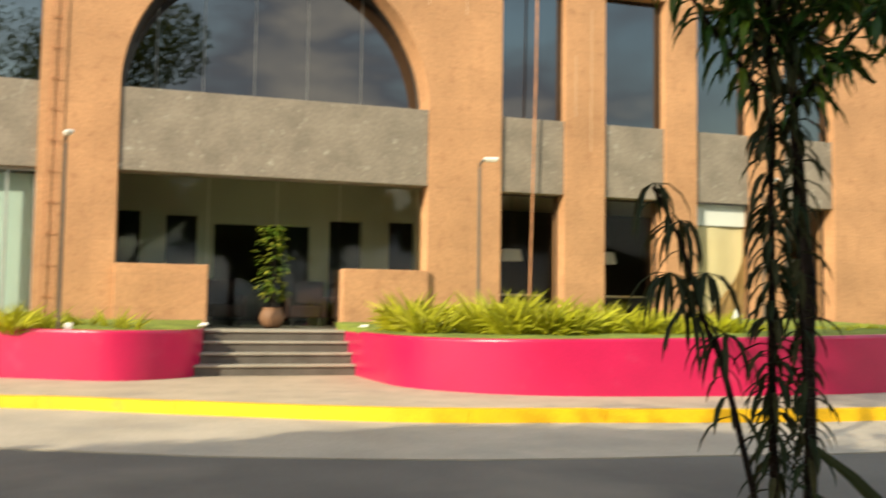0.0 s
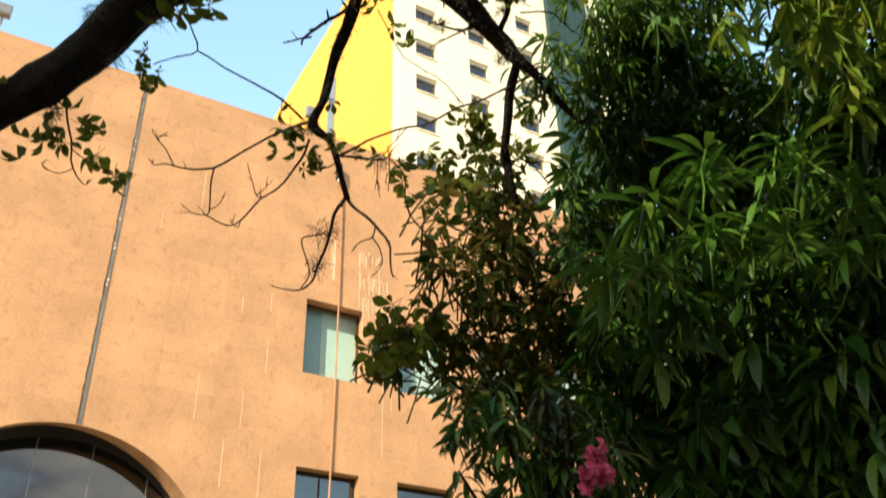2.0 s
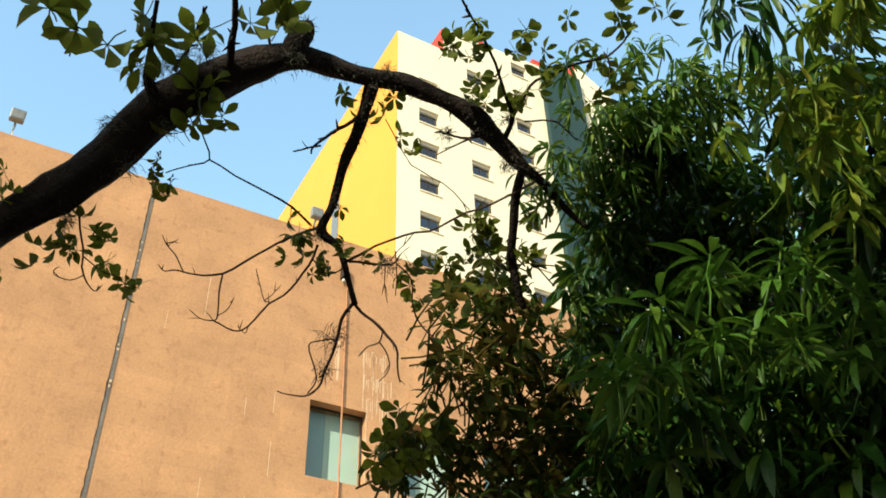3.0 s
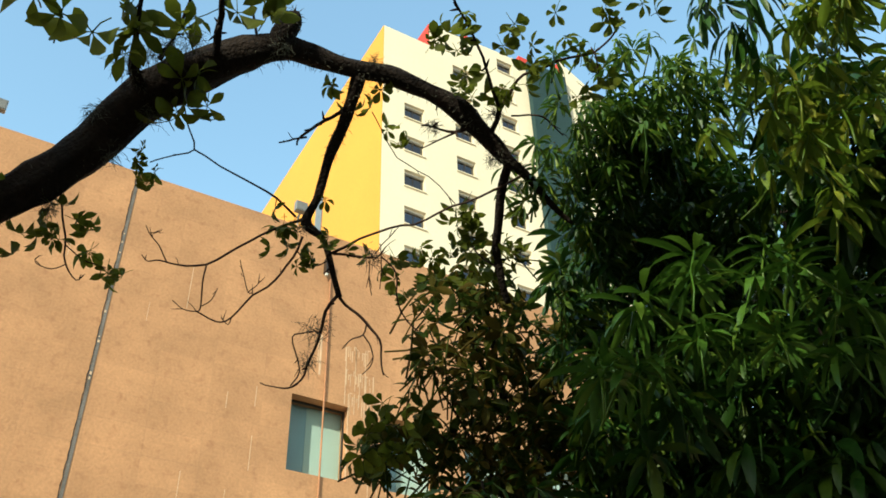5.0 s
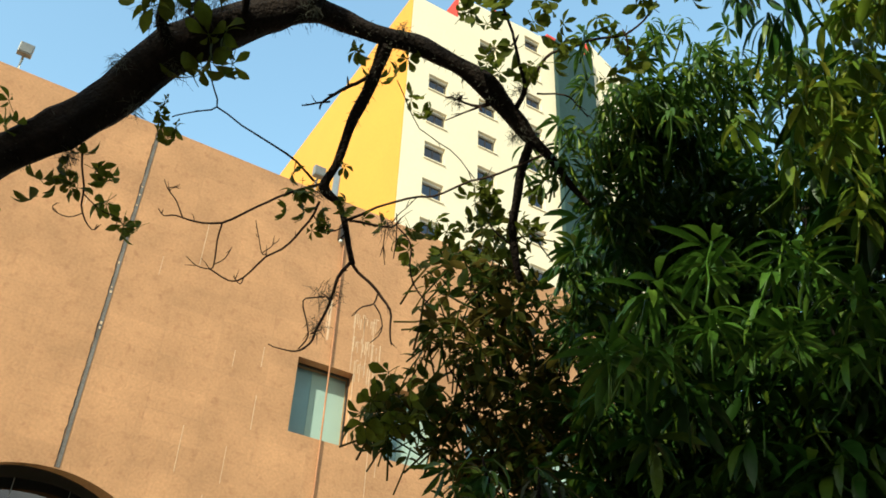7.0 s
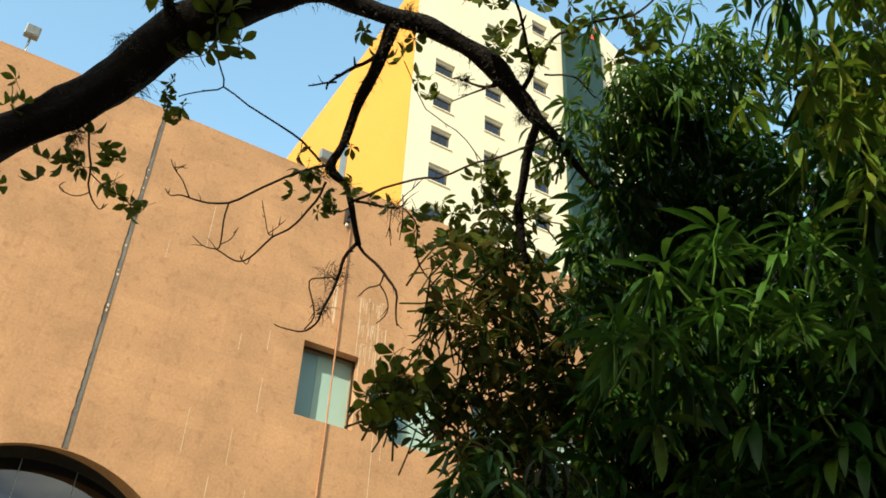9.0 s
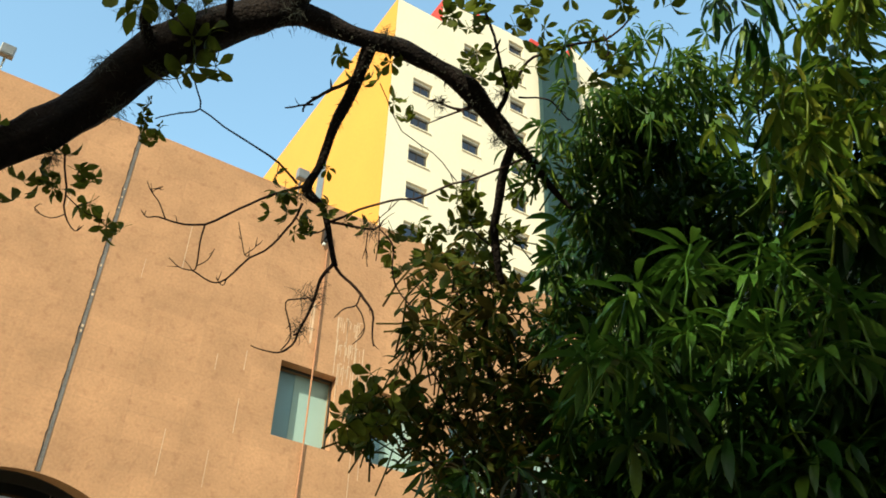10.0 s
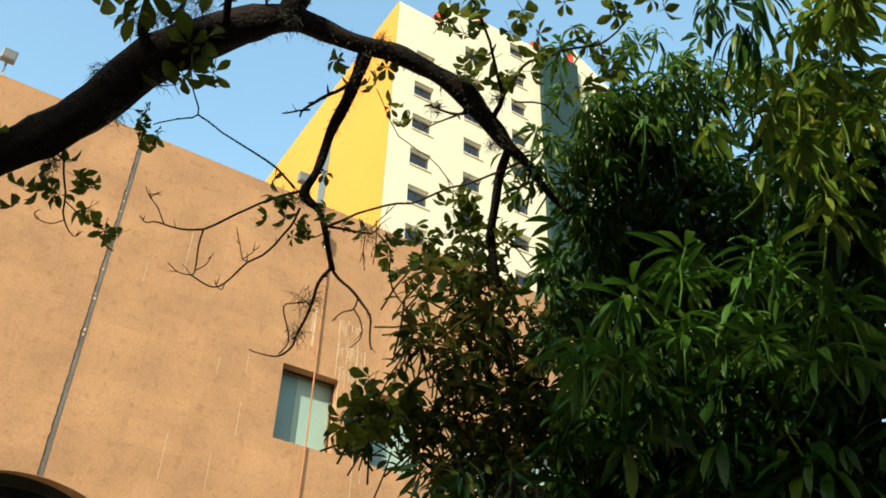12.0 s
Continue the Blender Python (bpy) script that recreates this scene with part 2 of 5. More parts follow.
GLASS_CLEAR = glass("clear_glass", (0.97, 0.98, 0.96), 0.95, ior=1.2)
GLASS_PORCH = glass("porch_glass", (0.9, 0.95, 0.92), 0.9, ior=1.35)
# colour of the sky's reflection in the upper panes, not of a cloth
SKY_SHEET = material("blue_grey_sky_reflection", (0.3, 0.45, 0.5), 0.8, vary=0.08, scale=1.0, fine=20, bump=0.05)
BLIND = material("pale_teal_blind", (0.5, 0.63, 0.58), 0.8, vary=0.05, scale=1.0, fine=20, bump=0.05)
SHADE_LAMP = material("white_lamp_shade", (0.8, 0.76, 0.66), 0.8, vary=0.04, scale=5, fine=30, bump=0.05)


# ---- mesh helpers ----
def part(name, bm, mat, parent=None, label="", smooth=False):
    """Links a bmesh as one mesh object under a thing or a part."""
    me = bpy.data.meshes.new(name)
    bmesh.ops.recalc_face_normals(bm, faces=bm.faces)
    bm.to_mesh(me)
    bm.free()
    me.materials.append(mat)
    if smooth:
        for p in me.polygons:
            p.use_smooth = True
    ob = new(name, me)
    ob.parent = parent
    if label:
        ob["label"] = label
    return ob


def shared(name, me, parent, m=None):
    ob = new(name, me)
    ob.parent = parent
    if m is not None:
        ob.matrix_local = m
    return ob


def thing(name, at=(0, 0, 0), label="", category="", group="", kind=""):
    ob = new(name)
    ob.location = at
    ob.empty_display_size = 0.1
    return tagged(ob, label, category, group, kind)


def box(x0, y0, z0, x1, y1, z1, bevel=0.0, bm=None):
    bm = bm or bmesh.new()
    made = bmesh.ops.create_cube(bm, size=1.0, matrix=Matrix.LocRotScale(((x0 + x1) / 2, (y0 + y1) / 2, (z0 + z1) / 2), None, (x1 - x0, y1 - y0, z1 - z0)))
    if bevel:
        edges = list({e for v in made["verts"] for e in v.link_edges})
        bmesh.ops.bevel(bm, geom=edges, offset=bevel, segments=2, affect="EDGES", profile=0.5)
    return bm


def tube(points, radii, sides=8, bm=None, wobble=0.0, grain=9.0):
    """A tapered tube along a bent line."""
    bm = bm or bmesh.new()
    pts = [Vector(p) for p in points]
    rings = []
    for i, p in enumerate(pts):
        d = (pts[min(i + 1, len(pts) - 1)] - pts[max(i - 1, 0)]).normalized()
        u = d.cross(Vector((0.13, 0.31, 0.94))).normalized() if abs(d.z) < 0.95 else d.cross(Vector((1, 0, 0))).normalized()
        w = d.cross(u)
        r = radii[i] if hasattr(radii, "__len__") else radii
        ring = []
        for k in range(sides):
            a = 2 * math.pi * k / sides
            rr = r * (1 + wobble * noise.noise(p * grain + Vector((k * 1.7, 0, 0))))
            ring.append(bm.verts.new(p + (u * math.cos(a) + w * math.sin(a)) * rr))
        rings.append(ring)
    for a, c in zip(rings, rings[1:]):
        for k in range(sides):
            bm.faces.new((a[k], a[(k + 1) % sides], c[(k + 1) % sides], c[k]))
    bm.faces.new(rings[0][::-1])
    bm.faces.new(rings[-1])
    return bm


def smooth_line(points, radii, steps=4):
    """More points on a bent line, by Catmull-Rom."""
    p = [Vector(q) for q in points]
    out, rad = [], []
    for i in range(len(p) - 1):
        a, b, c, d = p[max(i - 1, 0)], p[i], p[i + 1], p[min(i + 2, len(p) - 1)]
        for k in range(steps):
            t = k / steps
            out.append(0.5 * (2 * b + (c - a) * t + (2 * a - 5 * b + 4 * c - d) * t * t + (3 * b - a - 3 * c + d) * t ** 3))
            rad.append(radii[i] * (1 - t) + radii[i + 1] * t)
    return out + [p[-1]], rad + [radii[-1]]


def lathe(profile, sides=20, at=(0, 0, 0)):
    bm = bmesh.new()
    rings = [[bm.verts.new((at[0] + r * math.cos(2 * math.pi * k / sides), at[1] + r * math.sin(2 * math.pi * k / sides), at[2] + z)) for k in range(sides)] for r, z in profile]
    for a, c in zip(rings, rings[1:]):
        for k in range(sides):
            bm.faces.new((a[k], a[(k + 1) % sides], c[(k + 1) % sides], c[k]))
    bm.faces.new(rings[0][::-1]), bm.faces.new(rings[-1])
    return bm


def spline_y(points, x):
    """Height of a smooth line over x, through a few points."""
    xs, ys = [p[0] for p in points], [p[1] for p in points]
    if x <= xs[0]:
        return ys[0] + (x - xs[0]) * (ys[1] - ys[0]) / (xs[1] - xs[0])
    for i in range(len(xs) - 1):
        if x <= xs[i + 1]:
            m = [(ys[min(k + 1, len(xs) - 1)] - ys[max(k - 1, 0)]) / (xs[min(k + 1, len(xs) - 1)] - xs[max(k - 1, 0)]) for k in (i, i + 1)]
            h = xs[i + 1] - xs[i]
            t = (x - xs[i]) / h
            return (2 * t ** 3 - 3 * t * t + 1) * ys[i] + (t ** 3 - 2 * t * t + t) * h * m[0] + (3 * t * t - 2 * t ** 3) * ys[i + 1] + (t ** 3 - t * t) * h * m[1]
    return ys[-1] + (x - xs[-1]) * (ys[-1] - ys[-2]) / (xs[-1] - xs[-2])


# ---- ground, road, pavement ----
KERB = [(-30, 18.3), (-8, 14.0), (-1.75, 12.5), (0.3, 11.45), (2.6, 10.3), (4.2, 9.95), (8.4, 9.4), (12, 9.85), (18, 11.0), (40, 14.5)]
LANE = [(-30, 15.2), (-8, 11.7), (-1.3, 9.17), (0.14, 8.46), (2.0, 7.85), (3.1, 7.62), (5.1, 7.45), (6.6, 7.3), (12, 7.7), (40, 11.5)]
ground_bm = bmesh.new()
bmesh.ops.create_grid(ground_bm, x_segments=24, y_segments=24, size=1500)
ground = tagged(part("ground", ground_bm, ASPHALT), "worn grey asphalt road with patches of dust", "road", kind="structure")


def strip(front, back, z0, z1, x0, x1, n=60):
    """A raised slab between two lines over x."""
    bm = bmesh.new()
    rows = []
    for i in range(n + 1):
        x = x0 + (x1 - x0) * i / n
        a, c = front(x), back(x)
        rows.append([bm.verts.new((x, a, z0)), bm.verts.new((x, a, z1)), bm.verts.new((x, c, z1)), bm.verts.new((x, c, z0))])
    for a, c in zip(rows, rows[1:]):
        for k in range(3):
            bm.faces.new((a[k], c[k], c[k + 1], a[k + 1]))
    bm.faces.new(rows[0]), bm.faces.new(rows[-1][::-1])
    return bm


kerb = lambda x: spline_y(KERB, x)
tagged(part("gutter", strip(lambda x: spline_y(LANE, x), lambda x: kerb(x) + 0.02, -0.05, 0.012, -30, 40), GUTTER), "pale worn concrete gutter strip along the kerb", "road", kind="structure")
tagged(part("pavement", strip(lambda x: kerb(x) + 0.16, lambda x: 40.0, -0.05, 0.15, -30, 40), PAVING), "dusty pale concrete pavement", "pavement", kind="structure")
kerb_ob = tagged(thing("kerb", kind="structure"), "yellow painted concrete kerb, worn and chipped", "kerb")
for i in range(44):
    xa = -30 + i * 70 / 44
    wob = 0.006 * math.sin(i * 7.3)
    part("kerb_stone", strip(lambda x: kerb(x) + wob, lambda x: kerb(x) + 0.156, -0.05, 0.165 + wob, xa + 0.002, xa + 70 / 44 - 0.002, 4), KERB_YELLOW, kerb_ob)

# ---- building with the arch ----
FY, BACK = 17.5, 18.1             # front plane of the facade, back of its wall
ROOF_Z = 16.75
hall = thing("orange_building", (0, FY, 0), "orange stucco building with a big arched window and grey bands", "building", kind="structure")
OPENINGS = []                     # x0, x1, z0, z1 through the wall
BAYS = [(6.56, 7.98), (8.88, 10.32), (11.08, 12.44), (13.3, 14.66)]
for a, c in BAYS:
    OPENINGS += [(a, c, 0.87, 8.0), (a, c, 10.11, 11.95)]
OPENINGS += [(-5.4, -2.1, 0.87, 8.0)]
ARCH_X, ARCH_R, ARCH_Z = 2.14, 2.9, 5.22


def holed_wall(x0, x1, z0, z1, y0, y1, holes, bm):
    """A wall of butted blocks round rectangular openings, cut column by column."""
    xs = sorted({x0, x1, *[h[k] for h in holes for k in (0, 1)]})
    for a, c in zip(xs, xs[1:]):
        cuts = sorted((h[2], h[3]) for h in holes if h[0] <= a + 1e-6 and h[1] >= c - 1e-6)
        z = z0
        for lo, hi in cuts + [(z1, z1)]:
            if lo - z > 1e-4:
                part("wall_panel", box(a, y0, z, c, y1, lo), bm[1], bm[0])
            z = max(z, hi)
    return bm


holed_wall(-22, 16.32, 0.0, ROOF_Z, 0, 0.6, OPENINGS + [(ARCH_X - ARCH_R, ARCH_X + ARCH_R, 0.87, ARCH_Z + ARCH_R + 0.3)], (hall, STUCCO))
wall_bm = bmesh.new()
N = 40                            # the spandrels over the arch
top = ARCH_Z + ARCH_R + 0.3
for i in range(N):
    a0, a1 = math.pi * (1 - i / N), math.pi * (1 - (i + 1) / N)
    p, q = [(ARCH_X + ARCH_R * math.cos(a), ARCH_Z + ARCH_R * math.sin(a)) for a in (a0, a1)]
    f = [wall_bm.verts.new((x, y, z)) for y in (0, 0.85) for x, z in (p, q, (q[0], top), (p[0], top))]
    for k in ((0, 1, 2, 3), (7, 6, 5, 4), (0, 4, 5, 1), (2, 6, 7, 3)):
        wall_bm.faces.new([f[j] for j in k])
bmesh.ops.remove_doubles(wall_bm, verts=wall_bm.verts, dist=0.0005)
part("arch_spandrel", wall_bm, STUCCO, hall)
shell = bmesh.new()
box(-22, 0.6, 0, -21.7, 20, ROOF_Z - 0.8, bm=shell), box(16.02, 0.6, 0, 16.32, 20, ROOF_Z, bm=shell), box(-22, 20, 0, 16.32, 20.3, ROOF_Z - 0.8, bm=shell)
part("rear_walls", shell, STUCCO, hall)
part("roof_slab", box(-21.7, 0.6, ROOF_Z - 1.0, 16.02, 20, ROOF_Z - 0.8), BAND, hall)
part("coping", box(-22, 0.004, ROOF_Z + 0.003, 16.34, 0.62, ROOF_Z + 0.05, 0.01), STUCCO, hall)
for z in (3.95, 8.75, 13.0):
    part("floor_slab", box(-21.7, 0.62, z, 16.0, 19.9, z + 0.25), CREAM, hall)
part("floor_slab", box(-21.7, 0.05, 0.6, 16.0, 19.9, 0.87), STEP, hall)
# near-black sheet through all storeys, added for the darkness of the rooms
part("partition", box(-21.7, 6.0, 0.9, 16.0, 6.1, 16.0), ROOM_SHADE, hall)

# bands of exposed concrete between the storeys, a little behind the face
for a, c in BAYS + [(-5.4, -2.1)]:
    part("concrete_band", box(a + 0.003, 0.07, 3.67, c - 0.003, 0.5, 5.21, 0.012), BAND, hall)
part("concrete_band", box(ARCH_X - ARCH_R + 0.003, 0.05, 3.7, ARCH_X + ARCH_R - 0.003, 0.5, ARCH_Z, 0.012), BAND, hall, "grey exposed concrete band under the arched window")


def window(x0, x1, z0, z1, y, pane_mat, frame_mat, depth=0.06, bar=0.05, mullions=()):
    w = thing("window", (0, 0, 0))
    w.parent = hall
    f = bmesh.new()
    for b in ((x0, z0, x0 + bar, z1), (x1 - bar, z0, x1, z1), (x0 + bar, z0, x1 - bar, z0 + bar), (x0 + bar, z1 - bar, x1 - bar, z1)):
        box(b[0], y - depth / 2, b[1], b[2], y + depth / 2, b[3], bm=f)
    part("window_frame", f, frame_mat, w)
    for m in mullions:
        part("mullion", box(m - 0.02, y - 0.04, z0 + bar, m + 0.02, y + 0.04, z1 - bar), frame_mat, w)
    edges = [x0 + bar, *mullions, x1 - bar]
    for a, c in zip(edges, edges[1:]):
        p = part("pane", box(a, y - 0.004, z0 + bar, c, y + 0.004, z1 - bar), pane_mat, w)
        p.visible_shadow = False
    return w


for a, c in BAYS:
    window(a + 0.004, c - 0.004, 5.214, 7.996, 0.26, GLASS_DARK, DARK_METAL, bar=0.02)
    window(a + 0.004, c - 0.004, 0.874, 3.666, 0.1 if 10 < a < 12 else 0.42, GLASS_CLEAR, DARK_METAL, bar=0.03)
    window(a + 0.004, c - 0.004, 10.114, 11.946, 0.28, GLASS_CLEAR, DARK_METAL, bar=0.03)
    # left sheet paints the sky's reflection; only the right one is a blind
    part("blind", box(a + 0.002, 0.46, 10.12, (a + c) / 2 - 0.14, 0.48, 11.94), SKY_SHEET, hall, "blue-grey sheet standing in for sky reflected in the glass")
    part("blind", box((a + c) / 2 - 0.15, 0.44, 10.12, c - 0.002, 0.455, 11.94), BLIND, hall)
window(-5.396, -2.104, 5.214, 7.996, 0.3, GLASS_DARK, DARK_METAL, mullions=(-3.7,))
window(-5.396, -2.104, 0.874, 3.666, 0.3, GLASS_CLEAR, ALU, mullions=(-4.3, -3.2, -2.6))
part("blind", box(-5.3, 0.5, 0.88, -2.2, 0.53, 3.6), BLIND, hall)

# arched window
arch = thing("arched_window", (0, 0, 0))
arch.parent = hall
tagged(arch, "large half-round window of dark mirrored glass")
GY = 0.78
edges_x = [ARCH_X - ARCH_R + 0.02] + [ARCH_X + d for d in (-2.3, -1.43, -0.46, 0.57, 1.66)] + [ARCH_X + ARCH_R - 0.02]
for a, c in zip(edges_x, edges_x[1:]):
    bm = bmesh.new()
    low, high = [], []
    for k in range(9):
        x = a + 0.008 + (c - a - 0.016) * k / 8
        h = math.sqrt(max((ARCH_R - 0.02) ** 2 - (x - ARCH_X) ** 2, 0.0004))
        low.append([bm.verts.new((x, y, ARCH_Z + 0.03)) for y in (GY, GY + 0.008)])
        high.append([bm.verts.new((x, y, ARCH_Z + 0.03 + h)) for y in (GY, GY + 0.008)])
    for k in range(8):
        (a0, a1), (b0, b1), (c0, c1), (d0, d1) = low[k], low[k + 1], high[k + 1], high[k]
        for f in ((a0, b0, c0, d0), (b1, a1, d1, c1), (a0, a1, b1, b0), (d0, c0, c1, d1)):
            bm.faces.new(f)
    bm.faces.new((low[0][0], high[0][0], high[0][1], low[0][1])), bm.faces.new((low[8][0], low[8][1], high[8][1], high[8][0]))
    part("pane", bm, GLASS_DARK, arch)
for x in edges_x[1:-1]:
    h = math.sqrt(ARCH_R ** 2 - (x - ARCH_X) ** 2)
    part("mullion", box(x - 0.007, GY - 0.012, ARCH_Z + 0.03, x + 0.007, GY + 0.02, ARCH_Z + h - 0.02), METAL, arch)
part("arch_frame", tube([(ARCH_X + (ARCH_R - 0.02) * math.cos(math.pi * k / 40), GY, ARCH_Z + 0.03 + (ARCH_R - 0.02) * math.sin(math.pi * k / 40)) for k in range(41)], 0.035, 6), DARK_METAL, arch)
# dark sheet for the soffit's shade, tapering where the sun would reach
soffit_shade = bmesh.new()
rings = []
for i in range(7, N + 1):
    t = math.pi * i / N
    front = 0.14 + (GY - 0.16) * min(max((22 - i) / 16, 0.0), 1.0)
    rings.append([soffit_shade.verts.new((ARCH_X + r * math.cos(t), y, ARCH_Z + r * math.sin(t))) for y, r in ((front, ARCH_R - 0.002), (front, ARCH_R - 0.012), (GY, ARCH_R - 0.012))])
for p, q in zip(rings, rings[1:]):
    for k in (0, 1):
        soffit_shade.faces.new((p[k], q[k], q[k + 1], p[k + 1]))
part("arch_lining", soffit_shade, DARK_METAL, arch, "dark tapering sheet standing in for shade under the arch")
part("sill_bar", box(ARCH_X - ARCH_R + 0.01, GY - 0.04, ARCH_Z + 0.002, ARCH_X + ARCH_R - 0.01, GY + 0.04, ARCH_Z + 0.04), DARK_METAL, arch)

# expansion joint, rust pipe
part("expansion_joint", box(2.215, -0.012, 8.14, 2.285, -0.002, ROOF_Z - 0.02), JOINT, hall, "grey vertical joint cover strip")
jr = random.Random(3)
part("joint_gap", tube([(2.2 + jr.uniform(-0.012, 0.012), -0.006, 8.14 + k * 0.123) for k in range(70)], [jr.uniform(0.006, 0.014) for k in range(70)], 5), DARK_METAL, hall, "dark ragged crack of the joint")
for k in range(9):
    z = jr.uniform(8.6, 16.4)
    part("lime_streak", box(2.225, -0.018, z, 2.25 + jr.uniform(0, 0.03), -0.0125, z + jr.uniform(0.02, 0.07)), SILT, hall)
part("hanging_pipe", tube([(7.29, -0.05, 15.42), (7.31, -0.05, 13.8), (7.32, -0.05, 12.15), (7.32, -0.05, 9.9), (7.28, -0.05, 6.0), (7.17, -0.05, 0.9)], 0.021, 6), RUST, hall, "thin rust-red vertical pipe down the facade")
wall_lamp = thing("wall_lamp", (7.16, -0.02, 15.38))
wall_lamp.parent = hall
part("lamp_body", box(-0.06, -0.16, 0.1, 0.06, 0.01, 0.55, 0.015), DARK_METAL, wall_lamp)
part("lamp_lens", box(-0.03, -0.11, 0.02, 0.03, -0.03, 0.097, 0.01), WHITE_METAL, wall_lamp, "small white lens")

# parapet walls beside the entrance
for a, c in ((ARCH_X - ARCH_R + 0.004, 0.86), (3.36, ARCH_X + ARCH_R - 0.004)):
    part("parapet", box(a, -0.1, 0.87, c, 0.35, 2.02, 0.015), STUCCO, hall, "low orange stucco wall beside the entrance")

# entrance porch: cream back wall with dark doorways
DOORS = [(-0.83, -0.39, 0.88, 3.2), (0.12, 0.74, 0.88, 3.15), (1.09, 3.1, 0.88, 3.0), (3.53, 4.24, 0.88, 3.15), (4.86, 5.44, 0.88, 3.18)]
holed_wall(-1.6, 6.2, 0.871, 3.95, 2.5, 2.7, DOORS, (hall, PORCH))
for a, c, z0, z1 in DOORS:
    part("door_leaf", box(a + 0.02, 2.62, z0, c - 0.02, 2.66, z1 - 0.02), GLASS_CLEAR, hall, "dark glass door").visible_shadow = False
for a, c in ((ARCH_X - ARCH_R + 0.01, 0.85), (0.87, 2.13), (2.15, 3.35), (3.37, ARCH_X + ARCH_R - 0.01)):
    part("porch_pane", box(a, 0.45, 0.88 if 0.8 < a < 3 else 2.03, c, 0.46, 3.69), GLASS_PORCH, hall, "entrance glass reflecting the trees").visible_shadow = False

# bare soil strip on the near side, where the trees stand
soil = part("planting_bed", box(-40, -7, -0.06, 40, 3.6, 0.03, 0.02), SOIL)
tagged(soil, "dry brown soil strip under the street trees", "ground", kind="structure")

# ---- steps and planters ----
stairs = tagged(thing("entrance_steps", (2.0, 15.6, 0.15), kind="structure"), "grey stone entrance steps, four dark risers with paler nosings", "stairs")
# risers get a darker colour than the nosings
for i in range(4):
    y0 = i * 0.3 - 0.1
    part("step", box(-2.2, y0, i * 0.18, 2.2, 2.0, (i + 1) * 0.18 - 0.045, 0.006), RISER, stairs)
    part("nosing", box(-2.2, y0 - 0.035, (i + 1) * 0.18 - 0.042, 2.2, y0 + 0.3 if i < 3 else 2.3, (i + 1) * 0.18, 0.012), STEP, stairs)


def planter(name, front, x0, x1, back, z, label):
    """A curved retaining wall with a lawn on top. z: the wall's top over x."""
    th = tagged(thing(name, (0, 0, 0.15)), label, "planter")
    bm = bmesh.new()
    n, rows = len(front) - 1, []
    for i, (x, y) in enumerate(front):
        a, c = Vector(front[max(i - 1, 0)]), Vector(front[min(i + 1, n)])
        d = (c - a).normalized()
        q = Vector((x, y)) + Vector((-d.y, d.x)) * 0.16
        rows.append([bm.verts.new((x, y, -0.02)), bm.verts.new((x, y, z(x) - 0.2)), bm.verts.new((x, y, z(x) - 0.172)), bm.verts.new((x + (q.x - x) * 0.1, y + (q.y - y) * 0.1, z(x) - 0.15)), bm.verts.new((q.x, q.y, z(x) - 0.15)), bm.verts.new((q.x, q.y, -0.02))])
    for a, c in zip(rows, rows[1:]):
        for k in range(5):
            bm.faces.new((a[k], c[k], c[k + 1], a[k + 1]))
    bm.faces.new(rows[0]), bm.faces.new(rows[-1][::-1])
    part("retaining_wall", bm, PINK, th, smooth=True)
    lawn = bmesh.new()
    ring = [lawn.verts.new((p[0], p[1], z(p[0]) - 0.17 + 0.012 * math.sin(p[0] * 5))) for p in front[1:-1]]
    rear = [lawn.verts.new((p[0], back, z(p[0]) - 0.03)) for p in front[1:-1]]
    for k in range(len(ring) - 1):
        lawn.faces.new((ring[k], ring[k + 1], rear[k + 1], rear[k]))
    part("lawn", lawn, GRASS, th)
    return th


def bent(points, steps=6):
    p, _ = smooth_line([(x, y, 0) for x, y in points], [0] * len(points), steps)
    return [(v.x, v.y) for v in p]


RIGHT_FRONT = bent([(3.2, 17.3), (3.22, 15.6), (3.26, 14.6), (3.55, 12.95), (4.7, 11.75), (6.5, 11.3), (8.7, 11.15), (11.0, 11.45), (13.0, 11.85), (13.3, 13.5), (13.3, 17.3)])
LEFT_FRONT = bent([(-14, 17.2), (-6, 16.6), (-3.6, 16.2), (-2.2, 15.5), (-0.65, 14.7), (0.3, 15.1), (0.72, 15.9), (0.76, 17.3)])
planter("planter", RIGHT_FRONT, 3.2, 13.3, 17.3, lambda x: 0.89 + max(x - 4, 0) * 0.018, "curved planter with a glossy hot pink painted wall and lawn")
planter("planter", LEFT_FRONT, -14, 0.76, 17.3, lambda x: 0.9, "rounded pink painted planter with yellow-green clumps beside the steps")
low = tagged(thing("low_planter", (13.3, 12.3, 0.15)), "low dark pink planter wall with lawn and a stone", "planter")
part("retaining_wall", box(0.004, 0, 0, 14, 0.2, 0.5, 0.02), PINK, low)
part("lawn", strip(lambda x: 0.21, lambda x: 5.0, 0.3, 0.46, 0.004, 14, 10), GRASS, low)

part("lawn_mound", lathe([(1.65, 0.0), (1.4, 0.12), (0.95, 0.34), (0.45, 0.5), (0.02, 0.54)], 28, (2.1, 2.0, 0.3)), GRASS, low, "grassy mound", smooth=True)

